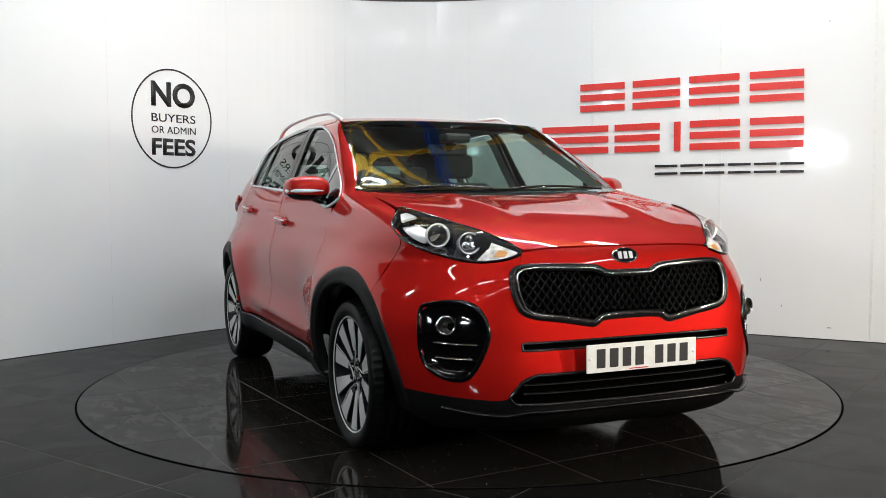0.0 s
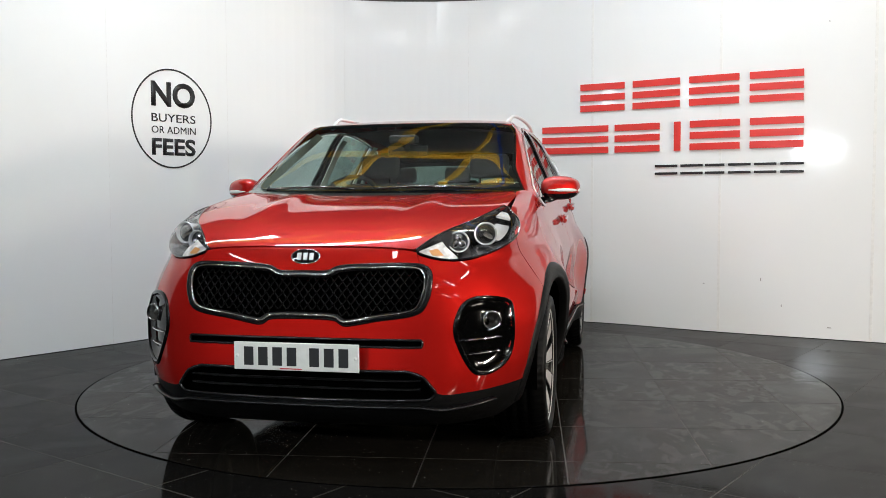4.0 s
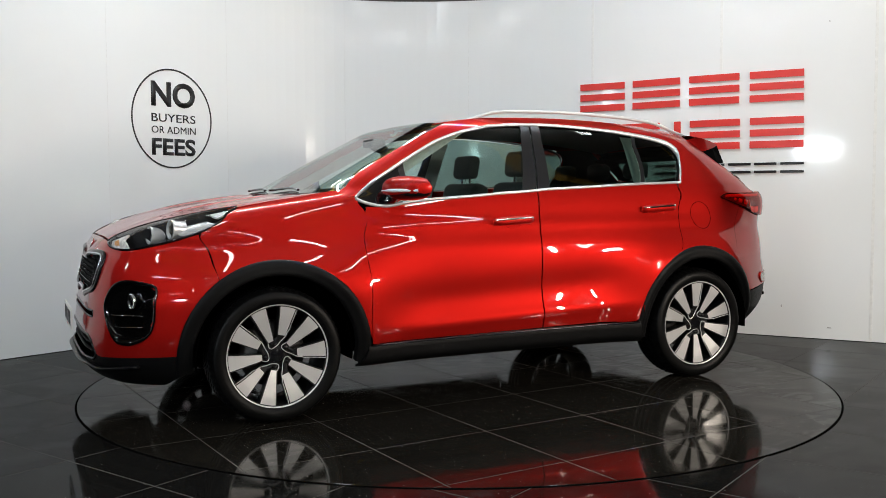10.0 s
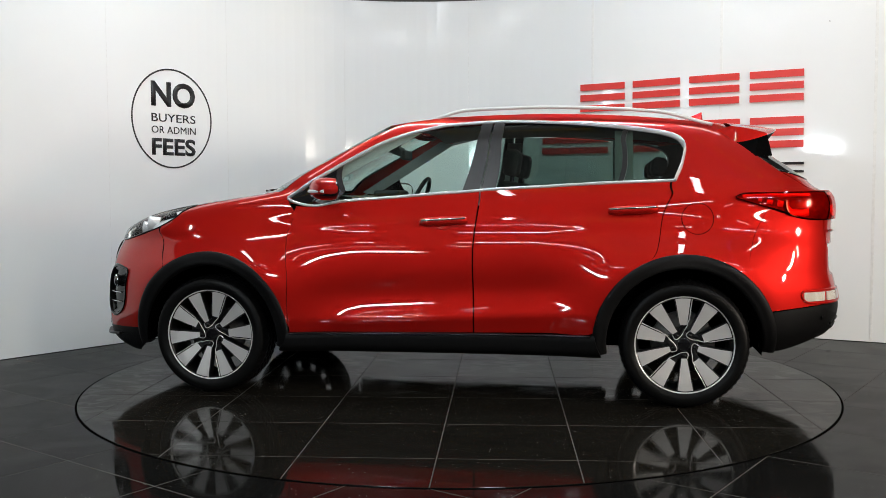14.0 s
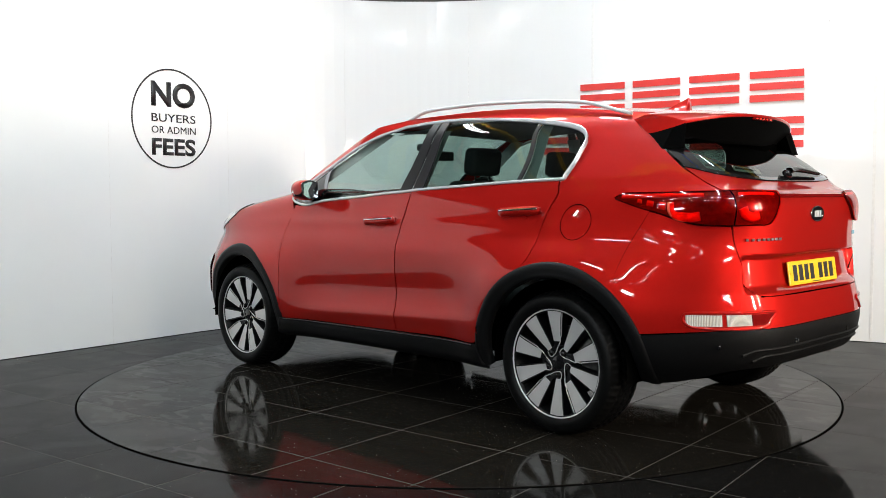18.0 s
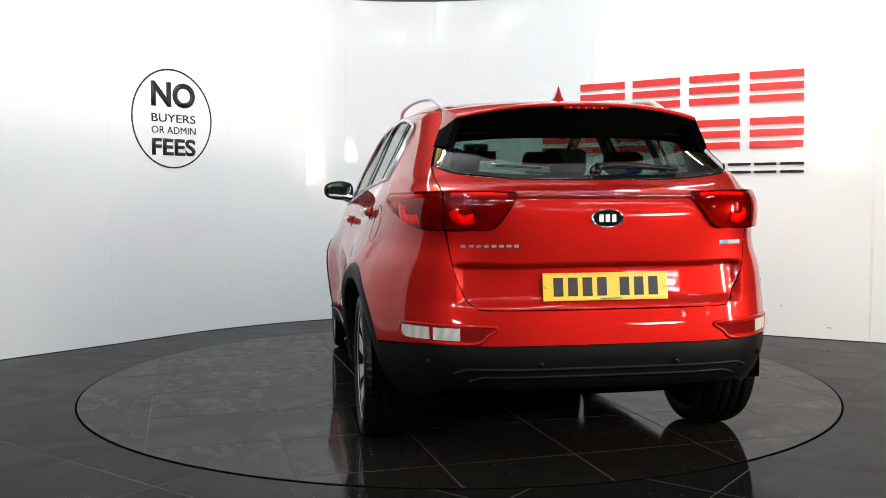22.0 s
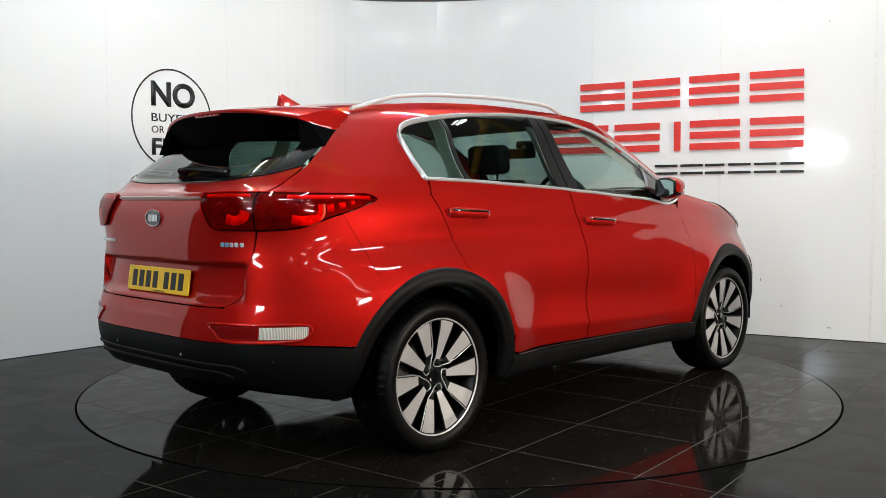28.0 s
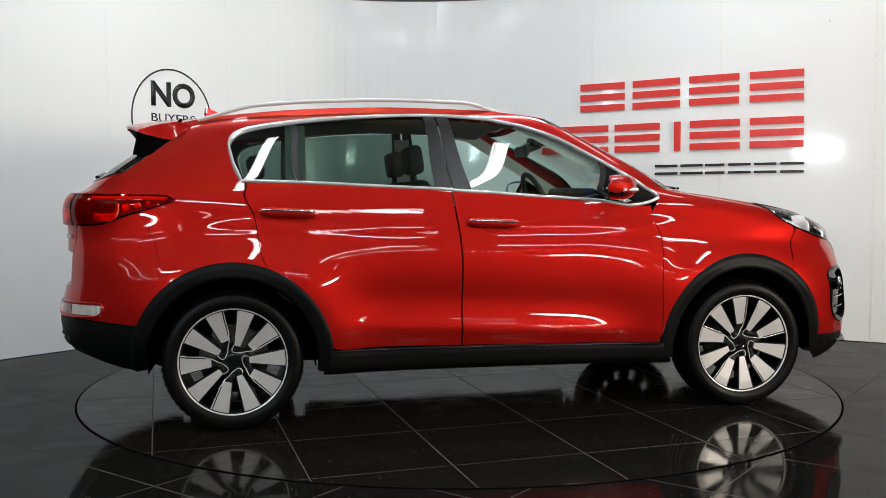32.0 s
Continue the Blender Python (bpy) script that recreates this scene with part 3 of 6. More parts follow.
def build_round_sign():
    sign = tagged(new("round_sign"), "round black outline sign with black lettering on the white wall", "sign")
    a = np.linspace(0, 2 * math.pi, 96, endpoint=False)
    s0, z0 = 3.940, 1.785
    verts = []
    for t in a:
        for r, proud in ((0.402, 0.0004), (0.402, 0.003), (0.389, 0.003), (0.389, 0.0004)):
            x, y, _, _ = wall_at(s0 + 0.965 * r * math.cos(t), proud)
            verts.append((x, y, z0 + r * 1.008 * math.sin(t)))
    faces = [(i * 4 + j, i * 4 + (j + 1) % 4, ((i + 1) % 96) * 4 + (j + 1) % 4, ((i + 1) % 96) * 4 + j) for i in range(96) for j in range(4)]
    part("ring", verts, faces, SIGN_BLACK, sign, "thin black ring", smooth=False)
    letters("NO", 3.955, 1.980, 0.205, 0.428, 0.035, sign, SIGN_BLACK, "top_word")
    letters("BUYERS", 3.955, 1.789, 0.066, 0.428, 0.004, sign, SIGN_BLACK, "second_word")
    letters("OR ADMIN", 3.955, 1.692, 0.058, 0.430, 0.0, sign, SIGN_BLACK, "third_words")
    letters("FEES", 3.952, 1.554, 0.140, 0.426, 0.03, sign, SIGN_BLACK, "bottom_word")


def build_name_sign():
    """The trade name as plain raised bars of its size and colours."""
    sign = tagged(new("wall_sign"), "raised red bars over black bars on the white wall", "sign")
    for z0, z1, cells in ((1.888, 2.132, ((7.843, 8.251), (8.329, 8.753), (8.836, 9.247), (9.331, 9.742))),
                          (1.519, 1.763, ((7.485, 8.101), (8.164, 8.575), (8.707, 8.761), (8.845, 9.256), (9.336, 9.746)))):
        for s0, s1 in cells:
            if s1 - s0 < 0.1:
                wall_slab("red_bar", s0, s1, z0, z1, 0.018, 0.017, SIGN_RED, sign, steps=1)
                continue
            for k in range(3):
                z = z0 + k * (z1 - z0 - 0.056) / 2
                wall_slab("red_bar", s0, s1, z, z + 0.056, 0.018, 0.017, SIGN_RED, sign, steps=5)
    for s0, s1 in ((8.537, 8.735), (8.765, 8.955), (8.975, 9.135), (9.165, 9.345), (9.372, 9.545), (9.575, 9.752)):
        for z in (1.318, 1.382):
            wall_slab("black_bar", s0, s1, z, z + 0.020, 0.012, 0.011, SIGN_BLACK, sign, steps=3)


# ---------------------------------------------------------------- build the place
build_wall()
build_floor()
turntable = build_disc()
build_shed()
build_beams()
for place in STRIPS:
    build_strip(*place, (11 if place[0] > 2 else 88 if abs(place[0]) < 2 else 13) if place[1] > -2 else (26 if place[1] > -5 else 30))
for place in FAR_STRIPS:
    build_strip(*place, 0)
# first two match reflected tubes; the other three are added fill for the car
for x, y, watts, mid, half, flat in ((-4.7, -2.6, 14, 2.85, 0.3, False), (4.7, -2.6, 14, 1.75, 0.5, False), (5.5, -3.5, 285, 1.7, 0.5, False),
                                     (-2.9, -6.6, 105, 1.95, 0.5, True), (3.9, -6.4, 110, 1.95, 0.5, True)):
    build_tube_stand(x, y, watts, mid, half, flat)
build_round_sign()
build_name_sign()
# ---------------------------------------------------------------- the car's skin
# Car space: x forwards, y to its left, z up, the middle between the axles on the ground.
# At each height the skin is a rounded oblong; these curves give its reach ahead, behind and to the side.
AXLE, HUB_Z, TYRE_R = 1.335, 0.343, 0.343
NOSE = [(0.16, 1.95), (0.22, 2.13), (0.28, 2.195), (0.33, 2.208), (0.45, 2.200), (0.57, 2.184), (0.70, 2.173), (0.80, 2.161), (0.87, 2.135),
        (0.93, 2.089), (0.97, 2.01), (1.00, 1.94), (1.05, 1.77), (1.10, 1.53), (1.14, 1.27), (1.17, 1.09), (1.20, 1.035), (1.30, 0.85), (1.40, 0.665),
        (1.50, 0.475), (1.545, 0.390), (1.575, 0.33), (1.63, 0.20)]
NOSE_N = [(0.16, 4.4), (0.60, 4.8), (0.72, 4.4), (0.88, 3.95), (1.0, 6.0), (1.09, 7.0), (1.17, 6.5), (1.25, 7.5), (1.62, 8.0)]
TAIL = [(0.16, 1.85), (0.25, 1.98), (0.34, 2.14), (0.42, 2.205), (0.52, 2.225), (0.62, 2.212), (0.68, 2.197), (0.72, 2.188), (0.84, 2.184), (0.93, 2.184),
        (1.05, 2.18), (1.12, 2.165), (1.15, 2.14), (1.18, 2.08), (1.22, 2.035), (1.28, 1.965), (1.34, 1.88), (1.40, 1.79), (1.46, 1.70), (1.52, 1.66), (1.62, 1.60)]
TAIL_N = [(0.16, 4.1), (0.6, 4.6), (0.9, 4.6), (1.14, 6.2), (1.22, 6.5), (1.35, 7.2), (1.62, 8.0)]
SIDE = [(0.16, 0.84), (0.25, 0.875), (0.36, 0.905), (0.46, 0.923), (0.60, 0.922), (0.74, 0.918), (0.85, 0.912), (0.93, 0.885), (1.00, 0.860), (1.06, 0.846),
        (1.12, 0.828), (1.20, 0.798), (1.30, 0.752), (1.40, 0.706), (1.48, 0.670), (1.54, 0.637), (1.58, 0.598), (1.605, 0.535), (1.62, 0.46)]
ROOF = [(-1.90, 1.492), (-1.75, 1.516), (-1.60, 1.540), (-1.30, 1.584), (-0.90, 1.617), (-0.50, 1.629), (-0.10, 1.620), (0.10, 1.603), (0.35, 1.566)]


def roof_mid(x):
    """Height of the roof along its middle; towards the tail it is crowned more."""
    return curve_at(ROOF, x) + np.interp(x, [-1.95, -1.60, -1.35, -1.20, -0.9], [0.030, 0.025, 0.015, 0.008, 0.0])


def table(keys, sigma):
    """A curve as a fine table over height, smoothed so that reflections run clean."""
    z = np.arange(0.0, 1.80, 0.002)
    v = curve_at(keys, z)
    n = int(sigma * 4 / 0.002) + 1
    k = np.exp(-0.5 * (np.arange(-n, n + 1) * 0.002 / sigma) ** 2)
    v = np.convolve(np.pad(v, n, mode="edge"), k / k.sum(), mode="valid")
    return z, v


NOSE_T, TAIL_T, SIDE_T = table(NOSE, 0.010), table(TAIL, 0.006), table(SIDE, 0.030)
NOSE_NT, TAIL_NT = table(NOSE_N, 0.02), table(TAIL_N, 0.02)
ROOF_X = np.arange(-2.2, 0.6, 0.004)
ROOF_V = np.convolve(np.pad(curve_at(ROOF, ROOF_X), 40, mode="edge"), np.full(81, 1 / 81), mode="valid")


def nose_at(z):
    return np.interp(z, *NOSE_T)


def tail_at(z):
    return np.interp(z, *TAIL_T)


def side_reach(x, z):
    lift = np.interp(np.clip(x, -1.85, -0.30), ROOF_X, ROOF_V)
    zz = np.where(z > 1.22, 1.22 + (z - 1.22) * (1.620 - 1.22) / (lift - 0.004 - 1.22), z)
    return np.interp(zz, *SIDE_T)


def bulge(x, z):
    """Relief of the flanks: flared arches, a drawn-in door, a crease above the sill."""
    out = 0.0
    for c in (AXLE, -AXLE):
        d = np.hypot(x - c, (z - HUB_Z))
        out = out + 0.040 * np.exp(-((d - 0.46) / 0.16) ** 2) * np.clip((1.0 - z) / 0.25, 0, 1)
    door = np.clip((0.95 - np.abs(x + 0.05)) / 0.5, 0, 1)
    door = door * door * (3 - 2 * door)
    out = out + 0.030 * (1 - door) * np.exp(-((z - 0.72) / 0.20) ** 2)
    rise = z + 0.045 * x
    out = out - 0.017 * door * np.exp(-((rise - 0.60) / 0.09) ** 2)
    out = out + 0.010 * door * np.exp(-((rise - 0.465) / 0.035) ** 2)
    out = out + 0.006 * np.exp(-((z - 0.985) / 0.035) ** 2) * np.clip((1.5 - np.abs(x + 0.2)) / 0.4, 0, 1)
    return out


def skin(q, z, off=0.0):
    """The skin's points at (q, z): q runs from 2 (nose, middle) by 0 (flank) to -2 (tail, middle); off: metres proud of it."""
    q, z = np.broadcast_arrays(np.asarray(q, float), np.asarray(z, float))

    def at(q, z):
        w = np.abs(q)
        a = np.where(w <= 1, w, 1.0)
        b = np.where(w <= 1, 1.0, 2.0 - w)
        ahead = q > 0
        n = np.where(ahead, np.interp(z, *NOSE_NT), np.interp(z, *TAIL_NT))
        k = (np.abs(a) ** n + np.abs(b) ** n) ** (1 / n)
        a, b = a / k, b / k
        x = np.where(ahead, nose_at(z) * a, -tail_at(z) * a)
        y = (side_reach(x, z) + bulge(x, z)) * np.maximum(b, 0)
        sunk = np.clip((0.60 - y) / 0.03, 0, 1) * np.clip((z - 0.70) / 0.03, 0, 1) * np.clip((0.868 - z) / 0.012, 0, 1)
        x = np.where(q < -1, x + (0.028 + 0.018 * np.clip((z - 0.72) / 0.13, 0, 1)) * sunk, x)
        return np.stack([x, y, z], -1)

    P = at(q, z)
    if off:
        e = 0.004
        du = at(q + e, z) - at(q - e, z)
        dz = at(q, z + e) - at(q, z - e)
        n = np.cross(du, dz)
        n /= np.maximum(np.linalg.norm(n, axis=-1, keepdims=True), 1e-9)
        flip = np.sign(n[..., 0] * P[..., 0] + n[..., 1] * P[..., 1] * 2)
        P = P + n * np.where(flip == 0, 1, flip)[..., None] * off
    return P


def q_from_x(x, z):
    x, z = np.asarray(x, float), np.asarray(z, float)
    ahead = x > 0
    n = np.where(ahead, np.interp(z, *NOSE_NT), np.interp(z, *TAIL_NT))
    a = np.clip(np.abs(x) / np.where(ahead, nose_at(z), tail_at(z)), 0, 1)
    b = (1 - a**n) ** (1 / n)
    return np.where(ahead, 1, -1) * np.where(a <= b, a / np.maximum(b, 1e-9), 2 - b / np.maximum(a, 1e-9))


def q_from_y(y, z, ahead):
    y, z = np.abs(np.asarray(y, float)), np.asarray(z, float)
    n = np.interp(z, *NOSE_NT) if ahead else np.interp(z, *TAIL_NT)
    reach = nose_at(z) if ahead else -tail_at(z)
    x = 0.85 * reach
    for _ in range(8):
        b = np.clip(y / (side_reach(x, z) + bulge(x, z)), 0, 1)
        a = (1 - b**n) ** (1 / n)
        x = (x + reach * a) / 2
    q = np.where(a <= b, a / np.maximum(b, 1e-9), 2 - b / np.maximum(a, 1e-9))
    return q if ahead else -q


def QX(*pts):
    """(x, z) pairs on the flank to (q, z)."""
    return [(float(q_from_x(x, z)), z) for x, z in pts]


def QF(*pts):
    """(y, z) pairs on the front to (q, z)."""
    return [(float(q_from_y(y, z, True)), z) for y, z in pts]


def QR(*pts):
    """(y, z) pairs on the rear to (q, z)."""
    return [(float(q_from_y(y, z, False)), z) for y, z in pts]


def run(pts, count, smooth=True):
    return smooth_path(pts, count) if smooth and len(pts) > 2 else straight_path(pts, count)


def coons(bottom, top, left, right, nu, nv):
    """A (q, z) grid filling four edge lines."""
    B, T = run(bottom, nu), run(top, nu)
    L = run(left or [B[0], T[0]], nv)
    R = run(right or [B[-1], T[-1]], nv)
    u, v = np.linspace(0, 1, nu)[:, None, None], np.linspace(0, 1, nv)[None, :, None]
    return ((1 - v) * B[:, None] + v * T[:, None] + (1 - u) * L[None] + u * R[None]
            - ((1 - u) * (1 - v) * B[0] + u * (1 - v) * B[-1] + (1 - u) * v * T[0] + u * v * T[-1]))


def panel(name, bottom, top, left, right, nu, nv, mat, parent, label="", off=0.0, hem=0.012, both=True):
    G = coons(bottom, top, left, right, nu, nv)
    return sheet(name, skin(G[..., 0], G[..., 1], off), mat, parent, label, hem, both)


def across(bottom, top, nu, nv, off=0.0, side_line=None):
    """A sheet over the middle line, from half edge lines that start at y = 0."""
    G = coons(bottom, top, None, side_line, nu, nv)
    P = skin(G[..., 0], G[..., 1], off)
    return np.concatenate([mirror_y(P)[:0:-1], P], 0)


def arch_top(x, c, r):
    return HUB_Z + math.sqrt(max(0.0, r * r - (x - c) ** 2))


def hood_z(x, y):
    """Height of the bonnet at (x, y), found on the same skin."""
    x, y = np.broadcast_arrays(np.asarray(x, float), np.abs(np.asarray(y, float)))
    lo, hi = np.full(x.shape, 0.86), np.full(x.shape, 1.195)
    for _ in range(26):
        z = (lo + hi) / 2
        n = np.interp(z, *NOSE_NT)
        b = np.clip(y / (side_reach(x, z) + bulge(x, z)), 0, 0.9999)
        inside = x < nose_at(z) * (1 - b**n) ** (1 / n)
        lo, hi = np.where(inside, z, lo), np.where(inside, hi, z)
    crown = 0.012 * np.exp(-((y - 0.36) / 0.06) ** 2) * np.clip((2.0 - x) / 0.4, 0, 1) * np.clip((x - 0.95) / 0.3, 0.3, 1)
    # the bonnet levels out before the windscreen, its middle a little lower than its edges
    level = 1.145 + 0.021 * (y / 0.66) ** 3
    z = (lo + hi) / 2
    return -0.010 * np.log(np.exp(-z / 0.010) + np.exp(-level / 0.010)) + crown


BELT = [(0.885, 1.126), (0.74, 1.086), (0.62, 1.101), (0.49, 1.117), (0.18, 1.138), (-0.14, 1.161), (-0.30, 1.174), (-0.61, 1.189), (-0.93, 1.205), (-1.29, 1.217)]
DLO_TOP = [(0.885, 1.130), (0.815, 1.181), (0.66, 1.280), (0.50, 1.370), (0.343, 1.450), (0.18, 1.504), (0.02, 1.537), (-0.14, 1.553), (-0.31, 1.560),
           (-0.47, 1.558), (-0.63, 1.550), (-0.79, 1.539), (-0.95, 1.524), (-1.11, 1.503), (-1.24, 1.479), (-1.315, 1.449), (-1.345, 1.400), (-1.335, 1.335),
           (-1.305, 1.254), (-1.29, 1.217)]


def belt_z(x):
    return float(curve_at([k for k in BELT if k[0] <= 0.745], x)) if x < 0.74 else 1.09


def dlo_z(x):
    return float(curve_at([k for k in DLO_TOP if k[0] > -1.32], x))


LAMP_TOP = QF((0.450, 0.922), (0.478, 0.946), (0.512, 0.972), (0.563, 1.001), (0.615, 1.024), (0.655, 1.046), (0.690, 1.068), (0.722, 1.090))
HOOD_LIP = QF((0, 0.934), (0.15, 0.934), (0.3, 0.932), (0.42, 0.924))
PILLAR_EDGE = QX((0.955, 1.166), (0.81, 1.278), (0.665, 1.356), (0.51, 1.437), (0.36, 1.512), (0.255, 1.556))
SCREEN_TOP = QF((0, 1.574), (0.2, 1.573), (0.4, 1.568)) + PILLAR_EDGE[-1:]


def build_body(car):
    arch = 0.474
    # bonnet
    ys = np.linspace(-0.735, 0.735, 61)
    lamp = run(LAMP_TOP, 40)
    lamp = skin(lamp[:, 0], lamp[:, 1])
    lip = skin(*np.array(run(HOOD_LIP, 12)).T)
    edge_keys = [(float(p[1]), float(p[0]) - 0.003) for p in lip] + [(float(p[1]), float(p[0]) - 0.004) for p in lamp[::3]]
    edge_keys = [k for i, k in enumerate(edge_keys) if i == 0 or k[0] > max(e[0] for e in edge_keys[:i]) + 0.002]
    xf = curve_at(edge_keys, np.abs(ys))
    xr = curve_at([(0, 1.035), (0.4, 1.02), (0.62, 1.0), (0.70, 1.02), (0.735, 1.12)], np.abs(ys))
    v = np.linspace(0, 1, 40)
    X = xf[:, None] * (1 - v) + xr[:, None] * v
    Y = np.broadcast_to(ys[:, None], X.shape)
    sheet("bonnet", np.stack([X, Y, hood_z(X, Y)], -1), PAINT, car, hem=0.012)
    # roof
    vs = np.linspace(0, 1, 60)
    w = np.linspace(-1, 1, 41)
    head = run(SCREEN_TOP, 30)
    head = skin(head[:, 0], head[:, 1])
    lead = curve_at([(float(p[1]), float(p[0])) for p in head], np.abs(w) * 0.555)
    X = lead[None] * (1 - vs[:, None]) - 1.60 * vs[:, None]
    top = curve_at(ROOF, X) - 0.019
    edge = np.array([[float(skin(q_from_x(x, z), z)[1]) for x, z in ((X[i, 0], top[i, 0]),)] for i in range(60)])
    Y = edge * w[None]
    Z = top + (roof_mid(X) - top) * (1 - np.abs(w[None]) ** 2.4)
    sheet("roof", np.stack([X, Y, Z], -1), PAINT, car, hem=0.01)
    # front wings
    bot = QX((0.846, 0.40), *[(x, arch_top(x, AXLE, arch)) for x in (0.90, 0.98, 1.08, 1.2, 1.335, 1.46, 1.56)], (1.615, 0.725))
    topl = QX((0.862, 1.128), (0.95, 1.165), (1.05, 1.158), (1.15, 1.140), (1.3, 1.115), (1.45, 1.088), (1.487, 1.080))
    left = QX((0.846, 0.40), (0.853, 0.55), (0.855, 0.73), (0.850, 0.98), (0.843, 1.06), (0.862, 1.128))
    right = QX((1.615, 0.725), (1.64, 0.83), (1.683, 0.958), (1.58, 1.02), (1.487, 1.080))
    panel("front_wing", bot, topl, left, right, 48, 36, PAINT, car)
    # front doors
    bot = QX((-0.203, 0.388), (0.2, 0.381), (0.84, 0.372))
    topl = QX((-0.226, 1.164), (-0.14, 1.156), (0.18, 1.133), (0.49, 1.112), (0.62, 1.096), (0.74, 1.081), (0.832, 1.084))
    left = QX((-0.203, 0.388), (-0.199, 0.665), (-0.202, 0.915), (-0.226, 1.164))
    right = QX((0.842, 0.372), (0.849, 0.55), (0.851, 0.73), (0.846, 0.98), (0.838, 1.06), (0.832, 1.084))
    panel("front_door", bot, topl, left, right, 44, 40, PAINT, car)
    # rear doors
    bot = QX((-1.115, 0.757), (-1.03, 0.70), (-0.93, 0.60), (-0.88, 0.50), (-0.846, 0.396), (-0.6, 0.394), (-0.211, 0.388))
    topl = QX((-1.262, 1.210), (-1.0, 1.203), (-0.61, 1.184), (-0.30, 1.170), (-0.234, 1.165))
    left = QX((-1.115, 0.757), (-1.175, 0.82), (-1.2, 0.90), (-1.232, 1.066), (-1.262, 1.210))
    right = QX((-0.211, 0.388), (-0.207, 0.665), (-0.21, 0.915), (-0.234, 1.165))
    panel("rear_door", bot, topl, left, right, 44, 40, PAINT, car)
    # rear quarters with the broad rear pillar
    bot = QX((-1.645, 0.70), (-1.58, 0.745), (-1.47, 0.797), (-1.335, 0.817), (-1.22, 0.803), (-1.117, 0.764))
    topl = QX((-1.80, 1.128), (-1.6, 1.128), (-1.4, 1.153), (-1.274, 1.213))
    left = QX((-1.6483, 0.70), (-1.6702, 0.83), (-1.7552, 1.04), (-1.80, 1.128))
    right = QX((-1.117, 0.764), (-1.179, 0.82), (-1.204, 0.90), (-1.238, 1.066), (-1.274, 1.213))
    panel("rear_quarter", bot, topl, left, right, 40, 40, PAINT, car, "", 0.0, 0.0)
    bot = QR((0.641, 1.140)) + QX((-1.95, 1.132), (-1.8, 1.128), (-1.6, 1.128), (-1.4, 1.153), (-1.274, 1.213))
    topl = QR((0.552, 1.500)) + QX((-1.52, 1.507), (-1.42, 1.507), (-1.33, 1.499), (-1.262, 1.486))
    left = QR((0.641, 1.140), (0.656, 1.21), (0.656, 1.268), (0.623, 1.35), (0.584, 1.43), (0.552, 1.500))
    right = QX((-1.274, 1.213), (-1.300, 1.26), (-1.338, 1.335), (-1.354, 1.40), (-1.325, 1.452), (-1.262, 1.486))
    panel("rear_pillar", bot, topl, left, right, 44, 36, PAINT, car, hem=0.0)
    panel("pillar_lining", bot, topl, left, right, 12, 12, CABIN_DARK, car, "", -0.03, 0.0)
    # the roof's side rails over the doors, from the windscreen's foot to the tail
    up = PILLAR_EDGE + QX((0.10, 1.584), (-0.1, 1.601), (-0.5, 1.610), (-0.9, 1.598), (-1.3, 1.565), (-1.605, 1.520))
    low = QX((0.885, 1.137), (0.805, 1.190), (0.65, 1.289), (0.495, 1.378), (0.335, 1.460), (0.18, 1.512), (0.02, 1.545), (-0.14, 1.561), (-0.47, 1.566), (-0.95, 1.532),
             (-1.24, 1.488), (-1.45, 1.502), (-1.650, 1.500))
    panel("side_rail", low, up, None, None, 90, 8, PAINT, car, hem=0.006)


# ---------------------------------------------------------------- front of the car
GRILLE = [(0.0, 0.824), (0.10, 0.825), (0.155, 0.845), (0.30, 0.853), (0.44, 0.853), (0.490, 0.836), (0.499, 0.79), (0.488, 0.730), (0.45, 0.685), (0.30, 0.660),
          (0.19, 0.640), (0.165, 0.643), (0.130, 0.661), (0.0, 0.665)]
FOG_BEZEL = [(0.806, 0.688), (0.772, 0.714), (0.71, 0.726), (0.662, 0.717), (0.632, 0.685), (0.614, 0.610), (0.635, 0.530), (0.676, 0.447), (0.71, 0.429), (0.755, 0.438),
             (0.800, 0.482), (0.816, 0.580)]
INTAKE = [(0.0, 0.448), (0.44, 0.448), (0.50, 0.424), (0.548, 0.362), (0.52, 0.335), (0.0, 0.330)]


def inside(px, py, poly):
    """Which points lie within an outline."""
    hit = np.zeros(np.shape(px), bool)
    n = len(poly)
    for i in range(n):
        (x0, y0), (x1, y1) = poly[i], poly[(i + 1) % n]
        cross = (y0 > py) != (y1 > py)
        hit ^= cross & (px < (x1 - x0) * (py - y0) / (y1 - y0 + 1e-12) + x0)
    return hit


def shrunk(poly, k):
    c = np.mean(np.array(poly), axis=0)
    return [tuple(c + (np.array(p) - c) * k) for p in poly]


def pierced(name, P, holes, mat, parent, label=""):
    """A sheet across the middle line, without the faces that lie in a hole."""
    nu, nv = P.shape[:2]
    verts = P.reshape(-1, 3)
    faces = []
    for f in grid_faces(nu, nv):
        c = verts[list(f)].mean(axis=0)
        y, z = abs(c[1]), c[2]
        if c[0] > 0 and any(bool(inside(np.array(y), np.array(z), h)) for h in holes):
            continue
        faces.append(f)
    return part(name, verts, faces, mat, parent, label)


def fill_front(outline, off, rings=6, count=48, ahead=True):
    """A domed sheet over a closed (y, z) outline: rings drawn in to its middle."""
    L = smooth_path(outline, count, True)
    c = L.mean(axis=0)
    rows = []
    for k in np.linspace(1, 0.02, rings):
        R = c + (L - c) * k
        rows.append(skin(q_from_y(R[:, 0], R[:, 1], ahead), R[:, 1], off(k) if callable(off) else off))
    G = np.stack(rows, 1)
    return G


